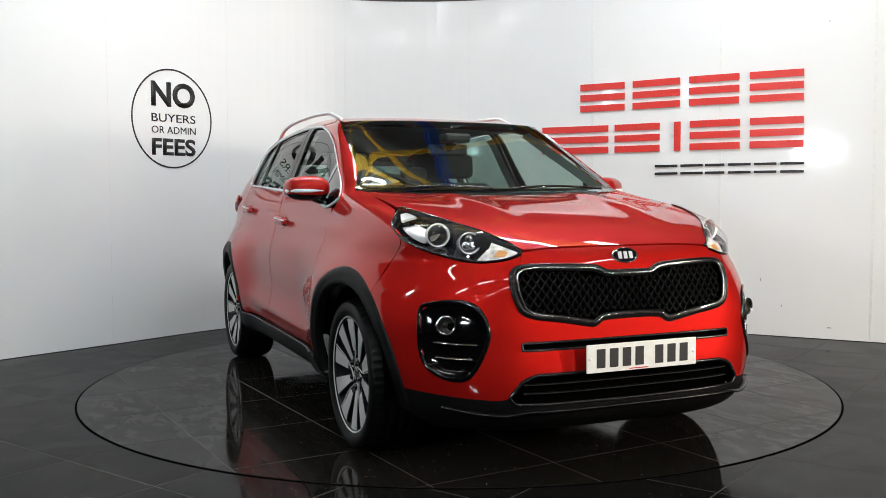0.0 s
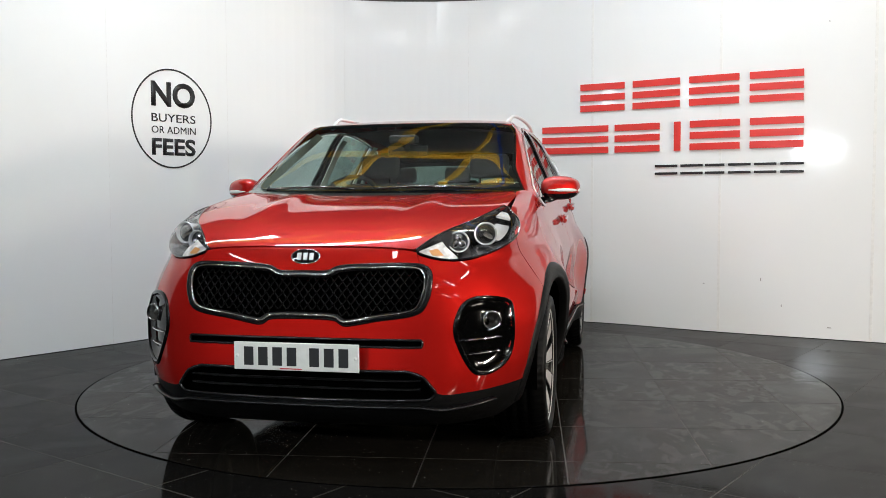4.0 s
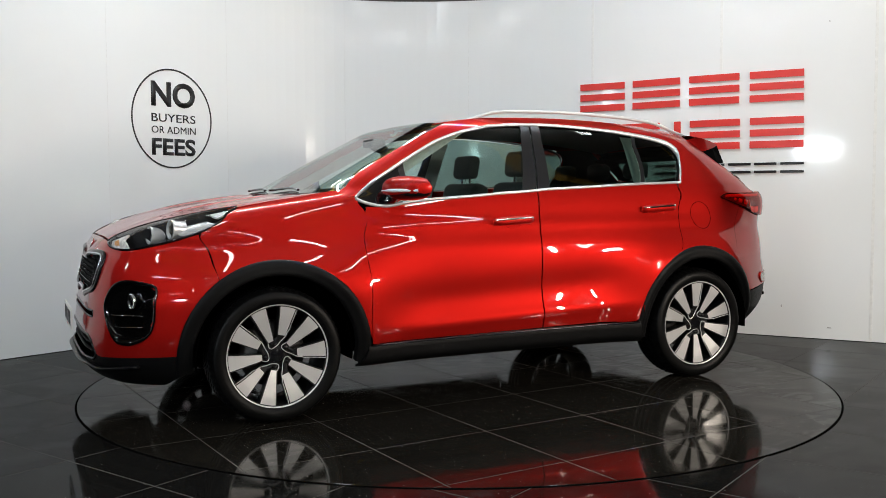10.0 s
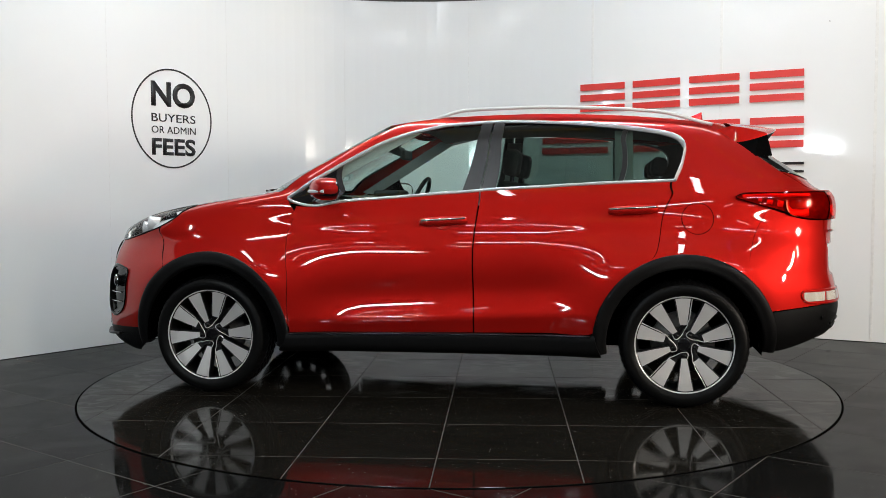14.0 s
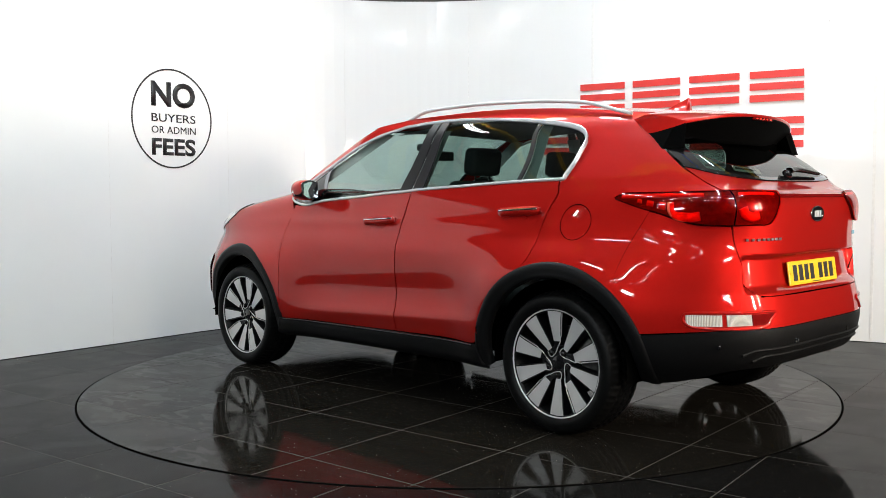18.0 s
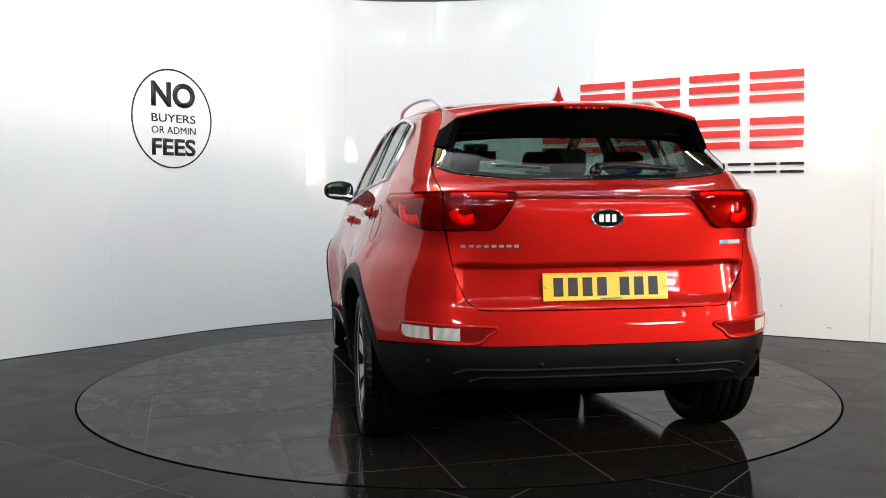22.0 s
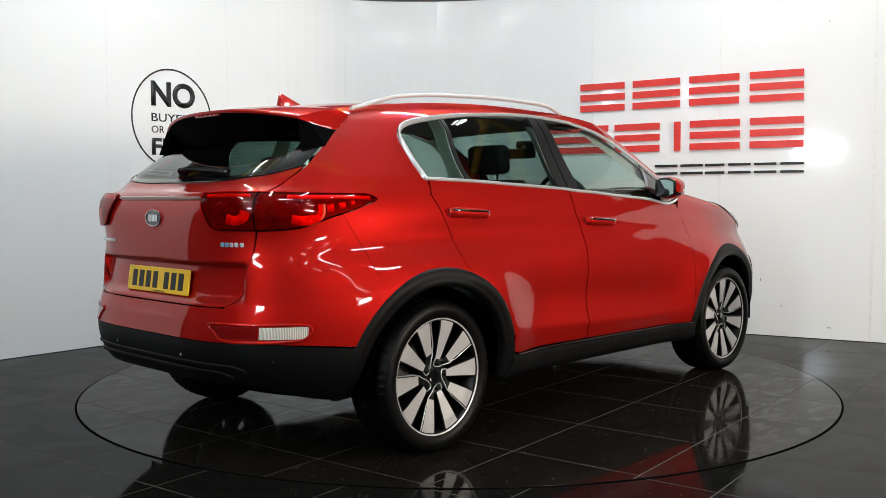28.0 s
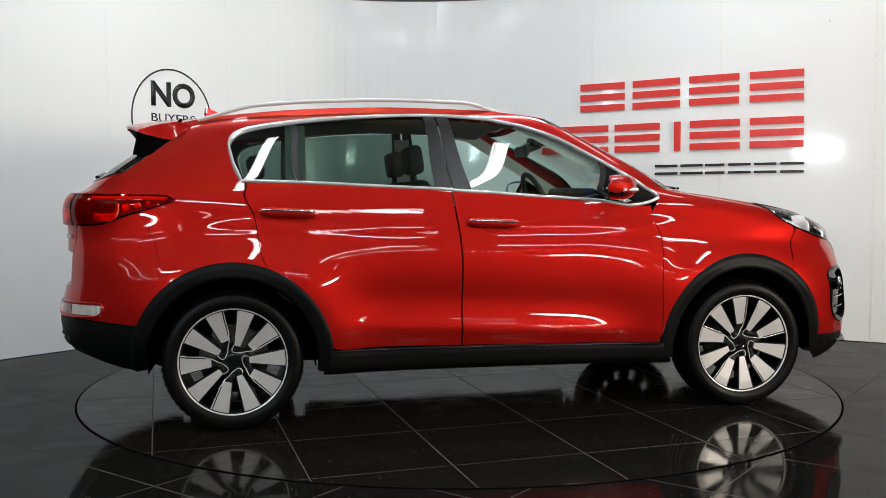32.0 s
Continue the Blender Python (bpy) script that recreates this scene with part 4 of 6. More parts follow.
def closed_sheet(name, G, mat, parent, label="", both=True):
    for Q in ((G, mirror_y(G)) if both else (G,)):
        part(name, Q.reshape(-1, 3), grid_faces(G.shape[0], G.shape[1], wrap=True), mat, parent, label)


def ring_at(name, centre, direction, profile, mat, parent, label="", sides=28, squash=1.0):
    """A turned piece (radius, along) whose axis points along direction."""
    v, f = lathe_data(profile, sides, "z")
    q = Vector(direction).to_track_quat("Z", "Y").to_matrix()
    pts = [Vector(centre) + q @ Vector((x, y * squash, z)) for x, y, z in v]
    return part(name, pts, f, mat, parent, label)


def ribbed_material():
    """Clear lamp glass over a bright reflector, with fine upright ribs."""
    m = material("ribbed_clear_lamp", (0.55, 0.53, 0.48), rough=0.2, coat=0.6)
    nt = m.node_tree
    b = nt.nodes["Principled BSDF"]
    coords = nt.nodes.new("ShaderNodeTexCoord")
    wave = nt.nodes.new("ShaderNodeTexWave")
    wave.bands_direction = "Y"
    wave.inputs["Scale"].default_value = 80
    wave.inputs["Distortion"].default_value = 0.6
    nt.links.new(coords.outputs["Object"], wave.inputs["Vector"])
    ramp = nt.nodes.new("ShaderNodeMix")
    ramp.data_type = "RGBA"
    ramp.inputs["A"].default_value = (0.74, 0.71, 0.65, 1)
    ramp.inputs["B"].default_value = (0.36, 0.31, 0.25, 1)
    nt.links.new(wave.outputs["Fac"], ramp.inputs["Factor"])
    nt.links.new(ramp.outputs["Result"], b.inputs["Base Color"])
    bp = nt.nodes.new("ShaderNodeBump")
    bp.inputs["Strength"].default_value, bp.inputs["Distance"].default_value = 0.5, 0.003
    nt.links.new(wave.outputs["Fac"], bp.inputs["Height"])
    nt.links.new(bp.outputs[0], b.inputs["Normal"])
    return m


LAMP_SILVER = material("lamp_reflector_silver", (0.7, 0.71, 0.73), rough=0.18, metal=1.0)
LAMP_GREY = material("dark_lamp_housing", (0.05, 0.052, 0.056), rough=0.3, metal=0.5)
LAMP_LINER = material("bright_lamp_liner", (0.74, 0.75, 0.76), rough=0.22, metal=0.5)
LAMP_WHITE = material("frosted_white_reflector", (0.78, 0.78, 0.76), rough=0.3, bump=0.4, bump_scale=120)
LAMP_RIBBED = ribbed_material()
LAMP_RING = material("frosted_silver_ring", (0.80, 0.80, 0.80), rough=0.22, metal=0.4)
LAMP_BLACK = material("black_lamp_housing", (0.03, 0.03, 0.032), rough=0.25, metal=0.3, coat=0.4)
LAMP_FACET = material("faceted_clear_reflector", (0.86, 0.83, 0.78), rough=0.2, metal=0.2, bump=0.9, bump_scale=60, mottle=0.35, mottle_scale=45)
AMBER = material("amber_reflector", (0.75, 0.36, 0.12), rough=0.25, bump=0.4, bump_scale=120)
LAMP_EYE = glass_material("lamp_eye_glass", (0.75, 0.72, 0.66))
RIB_BLACK = material("black_grille_bars", (0.0016, 0.0016, 0.0018), rough=0.3, spec=0.12)
LIP_BLACK = material("satin_black_lip", (0.004, 0.004, 0.0043), rough=0.3, spec=0.3)
NUT_BLACK = material("black_nut_steel", (0.02, 0.02, 0.02), rough=0.2, metal=0.6)
DISC_STEEL = material("dull_brake_steel", (0.12, 0.115, 0.11), rough=0.45, metal=0.8, grain=0.2)
RAIL_SILVER = material("pale_satin_rail", (0.66, 0.66, 0.66), rough=0.35, metal=0.1)
BAY_BLACK = material("black_fog_bay_plastic", (0.0015, 0.0015, 0.0015), rough=0.07, spec=0.3)
REAR_GLASS = glass_material("dark_tinted_glass", (0.20, 0.29, 0.26), ior=1.7)
MATT_BLACK = material("matt_black_plastic", (0.0008, 0.0008, 0.0008), rough=0.7, spec=0.02)
RIM_BLACK = material("satin_black_plastic", (0.006, 0.006, 0.0065), rough=0.22, spec=0.35)
CHROME_DARK = material("smoked_chrome", (0.30, 0.30, 0.32), rough=0.12, metal=1.0)


def build_front(car):
    # painted bumper
    bot = QF((0, 0.452), (0.30, 0.452), (0.43, 0.452), (0.50, 0.430), (0.556, 0.360), (0.66, 0.356), (0.76, 0.360)) + QX((1.807, 0.368))
    top = QF((0, 0.930), (0.30, 0.928), (0.44, 0.917), (0.456, 0.904), (0.53, 0.882), (0.61, 0.875), (0.68, 0.886)) + QX((1.80, 0.924), (1.692, 0.957))
    side = QX((1.807, 0.368), (1.790, 0.48), (1.735, 0.60), (1.69, 0.665), (1.624, 0.728), (1.648, 0.83), (1.692, 0.955))
    P = across(bot, top, 150, 90, 0.0, side)
    pierced("front_bumper", P, [GRILLE, FOG_BEZEL, [(-0.1, 0.543), (0.492, 0.543), (0.492, 0.571), (-0.1, 0.571)]], PAINT, car)
    # grille: near-black sheet for the shade in its recess, lattice, bright frame
    closed = GRILLE + [(-y, z) for y, z in GRILLE[-2:0:-1]]
    L = np.array(closed)
    rows = []
    for k in np.linspace(1.02, 0.02, 8):
        R = np.stack([L[:, 0] * k, 0.755 + (L[:, 1] - 0.755) * k], -1)
        p = skin(q_from_y(R[:, 0], R[:, 1], True), R[:, 1], -0.030)
        p[:, 1] *= np.sign(R[:, 0] + 1e-9)
        rows.append(p)
    G = np.stack(rows, 1)
    part("grille_recess", G.reshape(-1, 3), grid_faces(G.shape[0], G.shape[1], wrap=True), VOID_SHADE, car)
    verts, faces = [], []

    def bar(y0, z0, y1, z1, rad, off):
        t = np.linspace(0, 1, 3)
        yy, zz = y0 + (y1 - y0) * t, z0 + (z1 - z0) * t
        p = skin(q_from_y(yy, zz, True), zz, off)
        p[:, 1] *= np.sign(yy + 1e-9)
        v, f = tube_data(p, rad, rad * 1.4, 5, up=(1, 0, 0))
        k = len(verts)
        verts.extend(v)
        faces.extend(tuple(i + k for i in g) for g in f)

    step_y, step_z = 0.036, 0.0235
    for i in range(-16, 17):
        for j in range(-1, 12):
            y0, z0 = i * step_y + (step_y / 2 if j % 2 else 0), 0.636 + j * step_z
            for s in (-1, 1):
                y1, z1 = y0 + s * step_y / 2, z0 + step_z
                if inside(np.array([y0, y1]), np.array([z0, z1]), closed).all():
                    bar(y0, z0, y1, z1, 0.0028, -0.014)
    part("grille_lattice", verts, faces, RIB_BLACK, car, "gloss black diamond lattice")
    sv, sf = [], []
    for i in range(-16, 17):
        for j in range(-1, 12):
            y0, z0 = i * step_y + (step_y / 2 if j % 2 else 0), 0.636 + j * step_z
            if not inside(np.array([y0]), np.array([z0]), shrunk(closed, 0.97)).all():
                continue
            p = skin(q_from_y(y0, z0, True), z0, -0.004)
            p = p * np.array([1, np.sign(y0 + 1e-9), 1])
            k = len(sv)
            sv.extend([p + np.array(d) for d in ((0, -0.007, 0.002), (0, 0.007, 0.002), (-0.005, 0.005, -0.003), (-0.005, -0.005, -0.003), (0.004, 0, 0.001))])
            sf.extend([(k, k + 1, k + 4), (k + 1, k + 2, k + 4), (k + 2, k + 3, k + 4), (k + 3, k, k + 4)])
    part("grille_studs", sv, sf, CHROME_DARK, car, "small chrome studs", smooth=False)["kind"] = "stuff"
    for name, k, off, ru, rv, mat in (("grille_surround", 1.022, 0.000, 0.016, 0.010, RIM_BLACK), ("grille_frame", 0.988, 0.007, 0.0042, 0.0058, CHROME)):
        R = smooth_path([(y * k, 0.755 + (z - 0.755) * (k + 0.02 if k > 1 else k)) for y, z in closed], 180, True)
        p = skin(q_from_y(R[:, 0], R[:, 1], True), R[:, 1], off)
        p[:, 1] *= np.sign(R[:, 0] + 1e-9)
        v, f = tube_data(p, ru, rv, 10, up=(1, 0, 0), closed=True)
        part(name, v, f, mat, car, "bright chrome grille frame" if mat is CHROME else "")
    # the slot above the plate, its shaded depth a near-black sheet
    ys = np.linspace(-0.49, 0.49, 60)
    for z0, z1, off in ((0.540, 0.574, -0.022),):
        zz = np.linspace(z0 - 0.004, z1 + 0.004, 5)
        Y, Z = np.meshgrid(ys, zz, indexing="ij")
        p = skin(q_from_y(Y, Z, True), Z, off)
        p[..., 1] *= np.sign(Y + 1e-9)
        sheet("bumper_slot", p, VOID_SHADE, car)
    for name, ol, rad in (("slot_edge", [(-0.492, 0.543), (0.492, 0.543), (0.492, 0.571), (-0.492, 0.571)], 0.0055),
                          ("intake_edge", INTAKE + [(-y, z) for y, z in INTAKE[-2:0:-1]], 0.007)):
        L = straight_path(ol + ol[:1], 160)[:-1]
        p = skin(q_from_y(L[:, 0], L[:, 1], True), L[:, 1], -0.001)
        p[:, 1] *= np.sign(L[:, 0] + 1e-9)
        v, f = tube_data(p, rad, rad, 8, up=(1, 0, 0), closed=True)
        part(name, v, f, RIM_BLACK, car)
    # fog lamp bays
    closed_sheet("fog_lamp_bay", fill_front(FOG_BEZEL, lambda k: 0.004 - 0.024 * min(1.0, (1.0 - k) * 6)), BAY_BLACK, car)
    L = smooth_path(FOG_BEZEL, 60, True)
    p = skin(q_from_y(L[:, 0], L[:, 1], True), L[:, 1], 0.001)
    for Q in (p, mirror_y(p)):
        v, f = tube_data(Q, 0.011, 0.005, 8, up=(1, 0, 0), closed=True)
        part("fog_bay_rim", v, f, BAY_BLACK, car)
    for s in (1, -1):
        c = skin(q_from_y(0.748, 0.638, True), 0.638, -0.008) * np.array([1, s, 1])
        d = (1, 0.32 * s, 0)
        lamp = ring_at("fog_lamp", c, d, [(0.0, -0.02), (0.028, -0.015), (0.036, 0.0), (0.039, 0.012), (0.034, 0.016), (0.031, 0.006)], CHROME, car, "round chrome-ringed fog lamp", 32)
        ring_at("lens", c, d, [(0.031, 0.006), (0.022, 0.012), (0.0, 0.015)], LAMP_EYE, lamp)
        ring_at("reflector", c, d, [(0.031, 0.002), (0.020, -0.006), (0.010, -0.01), (0.009, 0.0), (0.0, 0.002)], LAMP_GREY, lamp)
        for z, y0, y1 in ((0.565, 0.655, 0.782), (0.508, 0.672, 0.778)):
            t = np.linspace(0, 1, 8)
            pts = skin(q_from_y(y0 + (y1 - y0) * t, z, True), z + 0 * t, -0.012) * np.array([1, s, 1])
            v, f = tube_data(pts, 0.008, 0.003, 8)
            part("fog_bay_slat", v, f, CHROME, car, "thin chrome slat")
    # black lower bumper with its intake and silver line
    bot = QF((0, 0.205), (0.4, 0.205), (0.7, 0.21)) + QX((1.85, 0.22), (1.79, 0.26))
    top = QF((0, 0.454), (0.43, 0.454), (0.50, 0.432), (0.557, 0.362), (0.66, 0.358), (0.76, 0.362)) + QX((1.809, 0.370))
    P = across(bot, top, 90, 24, -0.002)
    pierced("lower_bumper", P, [INTAKE], BLACK_TRIM, car, "black textured lower bumper")
    # near-black sheet stands in for the shade deep in the intake
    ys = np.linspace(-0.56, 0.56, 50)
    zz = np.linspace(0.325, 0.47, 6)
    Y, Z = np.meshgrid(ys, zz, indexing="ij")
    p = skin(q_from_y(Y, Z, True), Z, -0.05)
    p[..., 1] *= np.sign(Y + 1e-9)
    sheet("lower_intake", p, VOID_SHADE, car)
    for z in (0.375, 0.41):
        yy = np.linspace(-0.49, 0.49, 40)
        pts = skin(q_from_y(yy, z + 0 * yy, True), z + 0 * yy, -0.02)
        pts[:, 1] *= np.sign(yy + 1e-9)
        v, f = tube_data(pts, 0.012, 0.004, 6)
        part("intake_slat", v, f, BLACK_TRIM, car)
    line = straight_path([(-0.74, 0.318), (-0.64, 0.305), (-0.56, 0.298), (-0.48, 0.313), (0.48, 0.313), (0.56, 0.298), (0.64, 0.305), (0.74, 0.318)], 80)
    pts = skin(q_from_y(line[:, 0], line[:, 1], True), line[:, 1], 0.012)
    pts[:, 1] *= np.sign(line[:, 0] + 1e-9)
    v, f = tube_data(pts, 0.018, 0.007, 10)
    part("chin_lip", v, f, LIP_BLACK, car, "satin black lip along the foot of the bumper")
    # headlamps
    low = QF((0.458, 0.910), (0.53, 0.888), (0.61, 0.881), (0.68, 0.892)) + QX((1.80, 0.930), (1.69, 0.963), (1.58, 1.022), (1.492, 1.084))
    up = LAMP_TOP
    lowp, upp = run(low, 40), run(up, 40)
    for s in (1, -1):
        k = np.array([1, s, 1])
        v = np.linspace(0, 1, 14)[None, :, None]
        Gq = lowp[:, None] * (1 - v) + upp[:, None] * v
        lens = sheet("headlamp", skin(Gq[..., 0], Gq[..., 1], 0.003) * k, LENS, car, "clear headlamp with twin round projectors", 0.012)[0]
        du, dv = np.linspace(0, 1, 40)[:, None, None], np.linspace(0, 1, 14)[None, :, None]
        deep = np.clip(np.minimum(np.minimum(du, 1 - du) * 9, np.minimum(dv, 1 - dv) * 6), 0, 1)
        face = skin(Gq[..., 0], Gq[..., 1], -0.002)
        bowl = (face + (skin(Gq[..., 0], Gq[..., 1], -0.175) - face) * deep) * k
        sheet("housing", bowl, LAMP_BLACK, lens)
        rim = np.concatenate([skin(lowp[:, 0], lowp[:, 1], 0.002), skin(upp[::-1, 0], upp[::-1, 1], 0.002)])
        vv, ff = tube_data(rim * k, 0.004, 0.004, 6, closed=True)
        part("rim", vv, ff, GLOSS_BLACK, lens)
        # faceted inner reflector, bright liner beside the outer projector, and the bright outer piece
        for lo, hi, v0, v1, off, mat, name in ((1, 11, 1, 12, -0.014, LAMP_FACET, "reflector"), (26, 33, 2, 11, -0.042, LAMP_LINER, "liner"), (33, 38, 3, 12, -0.014, LAMP_WHITE, "side_reflector")):
            g = Gq[lo:hi, v0:v1]
            sheet(name, skin(g[..., 0], g[..., 1], off) * k, mat, lens, "", 0.01)
        g = Gq[4:8, 3:9]
        sheet("turn_signal", skin(g[..., 0], g[..., 1], -0.010) * k, AMBER, lens)
        for x, y, z, r in ((1.880, 0.586, 0.946, 0.042), (1.792, 0.686, 0.977, 0.046)):
            c = np.array([x, y, z]) * k
            d = (1, 0.22 * s, 0.06)
            ring_at("projector", c, d, [(r * 0.95, -0.05), (r * 1.0, 0.0), (r * 1.08, 0.012), (r * 1.08, 0.019), (r * 1.02, 0.022), (r * 0.93, 0.015), (r * 0.88, 0.0)], LAMP_RING, lens, "", 32)
            if r > 0.044:
                ring_at("eye", c, d, [(r * 0.70, 0.000), (r * 0.6, 0.014), (r * 0.35, 0.022), (0, 0.025)], LAMP_EYE, lens)
                ring_at("eye_back", c, d, [(r * 0.9, 0.004), (r * 0.72, -0.002), (r * 0.68, -0.012), (0, -0.02)], LAMP_GREY, lens)
            else:
                ring_at("eye_back", c, d, [(r * 0.9, 0.004), (r * 0.5, -0.004), (0, -0.006)], LAMP_GREY, lens)
                for a in (90, 210, 330):
                    o = Vector((0, math.cos(radians(a)) * r * 0.44, math.sin(radians(a)) * r * 0.44))
                    ring_at("led", tuple(Vector(c) + o + Vector((0.006, 0, 0))), d, [(r * 0.40, 0.0), (r * 0.30, 0.004), (0, 0.005)], LAMP_SILVER, lens, "", 12)
    # badge
    c = skin(q_from_y(0.0, 0.893, True), 0.893, 0.001)
    badge = ring_at("front_badge", c, (1, 0, 0.38), [(0.0, -0.004), (0.060, -0.002), (0.064, 0.004), (0.060, 0.007), (0.056, 0.005)], CHROME, car, "oval chrome-rimmed black badge", 40, 0.52)
    ring_at("badge_face", c, (1, 0, 0.38), [(0.056, 0.004), (0.0, 0.006)], GLOSS_BLACK, badge, "", 40, 0.52)
    bars_on_badge(badge, c, (1, 0, 0.38))


def bars_on_badge(badge, c, d):
    """Three plain bright bars on an oval badge."""
    q = Vector(d).to_track_quat("Z", "Y").to_matrix()
    for dx in (-0.026, 0.0, 0.026):
        bm = box_bm(0.018, 0.030, 0.003, (dx, 0, 0.007), 0.001, 1)
        bmesh.ops.transform(bm, matrix=Matrix.Translation(c) @ q.to_4x4(), verts=bm.verts)
        bm_part("badge_bar", bm, SILVER_PAINT, badge)


def plate(car, name, x, z, facing, tilt, mat, label):
    """A number plate with plain bars for its characters."""
    base = bm_part(name, box_bm(0.008, 0.52, 0.111, (0, 0, 0), 0.003, 2), mat, car, label)
    base.matrix_local = pose(x, 0, z, 0, tilt if facing > 0 else -tilt, 0)
    for i, y in enumerate((-0.197, -0.137, -0.077, -0.017, 0.077, 0.137, 0.197)):
        bm_part("character_bar", box_bm(0.002, 0.040, 0.074, (facing * 0.0046, y * facing, 0), 0.0006, 1), INK, base)
    for y in (-0.245, 0.245):
        ring_at("screw_cap", (facing * 0.004, y, 0.0), (facing, 0, 0), [(0.007, 0), (0.006, 0.003), (0, 0.004)], mat, base, "", 12)
    bm_part("maker_line", box_bm(0.001, 0.09, 0.004, (facing * 0.0045, -0.02, -0.048)), SIGN_RED if facing > 0 else INK, base)


# ---------------------------------------------------------------- sides of the car
def arch_band(car, c, a0, a1):
    """Black cladding round a wheel arch, with its lip turned in."""
    ang = np.radians(np.linspace(a0, a1, 60))
    rows = []
    for r, off in ((0.402, -0.035), (0.408, -0.006), (0.414, 0.001), (0.428, 0.002), (0.442, 0.003), (0.450, 0.007), (0.468, 0.007), (0.482, 0.004), (0.487, -0.004)):
        x, z = c + r * np.cos(ang), HUB_Z + r * np.sin(ang)
        rows.append(skin(q_from_x(x, z), z, off))
    sheet("arch_cladding", np.stack(rows, 1), BLACK_TRIM, car, "black textured wheel arch cladding", 0, True)


def build_sides(car):
    arch_band(car, AXLE, -9, 188)
    arch_band(car, -AXLE, -8, 186)
    # sills
    bot = QX((-0.90, 0.262), (0.0, 0.262), (0.92, 0.255))
    top = QX((-0.862, 0.388), (0.0, 0.384), (0.862, 0.366))
    G = coons(bot, top, QX((-0.90, 0.262), (-0.875, 0.33), (-0.862, 0.388)), QX((0.92, 0.255), (0.875, 0.32), (0.862, 0.366)), 50, 8)
    P = skin(G[..., 0], G[..., 1], 0.006)
    bow = np.array([-0.02, 0.008, 0.016, 0.016, 0.014, 0.012, 0.010, 0.0])
    P = P + np.array([0, 1, 0]) * bow[None, :, None]
    sheet("sill_cladding", P, BLACK_TRIM, car, "black textured sill cladding", 0.012, True)
    # added ridge imitates the line of reflected light along the sill's top
    for s in (1, -1):
        t = np.linspace(-0.845, 0.845, 40)
        z = 0.372 + (0.845 - t) / 1.69 * 0.016
        pts = skin(q_from_x(t, z), z, 0.020) * np.array([1, s, 1])
        v, f = tube_data(pts, 0.006, 0.0055, 8)
        part("sill_glint_ridge", v, f, RIM_BLACK, car, "thin satin black ridge added for the reflected line along the sill")
    # door handles
    for s in (1, -1):
        for x0, z0 in ((-0.035, 1.000), (-1.066, 1.060)):
            t = np.linspace(-0.132, 0.132, 24)
            k = np.clip((0.132 - np.abs(t)) / 0.03, 0.15, 1)
            x, z = x0 + t, z0 - t * 0.05
            pts = skin(q_from_x(x, z), z, 0.0) + np.stack([0 * t, 0.004 + 0.024 * k ** 0.6, 0 * t], -1)
            v, f = tube_data(pts * np.array([1, s, 1]), 0.014, 0.023, 12, taper=0.55 + 0.45 * k)
            handle = part("door_handle", v, f, PAINT, car, "red door handle with a chrome strip")
            pts2 = (pts + np.array([0, 0.010, 0.009]))[1:-1] * np.array([1, s, 1])
            v, f = tube_data(pts2, 0.0045, 0.0062, 8)
            part("handle_strip", v, f, CHROME, handle)
            ring_at("handle_cup", tuple(skin(q_from_x(x0, z0 - 0.012), z0 - 0.012, 0.001) * np.array([1, s, 1])), (0, s, 0.15), [(0.060, -0.002), (0.057, 0.0030), (0.052, 0.0036), (0.043, 0.0014), (0.0, 0.001)], PAINT, car, "", 32, 0.66)
    # fuel flap, on the left flank alone
    a = np.linspace(0, 2 * math.pi, 60, endpoint=False)
    x, z = -1.403 + 0.083 * np.cos(a), 1.013 + 0.083 * np.sin(a)
    v, f = tube_data(skin(q_from_x(x, z), z, -0.0008), 0.0022, 0.0022, 6, closed=True)
    part("fuel_flap_gap", v, f, VOID_SHADE, car)
    # side windows
    for s in (1, -1):
        L = smooth_path(QX(*DLO_TOP), 110)
        p = skin(L[:, 0], L[:, 1], 0.003) * np.array([1, s, 1])
        v, f = tube_data(p, 0.004, 0.0095, 8, taper=np.interp(np.arange(110), [0, 78, 96, 109], [1, 1, 1.7, 1.5]))
        part("window_trim", v, f, TRIM_BRIGHT, car, "chrome strip round the side windows")
        L = smooth_path(QX(*BELT), 90)
        p = skin(L[:, 0], L[:, 1], 0.003) * np.array([1, s, 1])
        v, f = tube_data(p, 0.005, 0.0085, 8)
        part("window_trim", v, f, TRIM_BRIGHT, car, "chrome strip under the side windows")

    def top_of(x):
        return dlo_z(x) - 0.006

    def low_of(x):
        return belt_z(x) + 0.005

    def pane(name, x0b, x0t, x1b, x1t, mat, off, label="", hem=0.0):
        xb, xt = np.linspace(x0b, x1b, 14), np.linspace(x0t, x1t, 14)
        B = [(x, low_of(x)) for x in xb]
        T = [(x, top_of(x)) for x in xt]
        return panel(name, QX(*B), QX(*T), None, None, 20, 14, mat, car, label, off, hem)

    pane("front_side_glass", -0.135, -0.228, 0.60, 0.575, GLASS, -0.012)
    pane("rear_side_glass", -0.985, -1.02, -0.315, -0.348, PRIVACY, -0.012)
    # corner panel behind the mirror
    B = [(x, belt_z(x) + 0.004 if x < 0.74 else 1.094 + (x - 0.74) * 0.17) for x in np.linspace(0.64, 0.872, 8)]
    T = [(x, dlo_z(x) - 0.008) for x in np.linspace(0.61, 0.872, 8)]
    panel("mirror_triangle", QX(*B), QX(*T), None, None, 12, 8, GLOSS_BLACK, car, "", -0.006, 0.004)
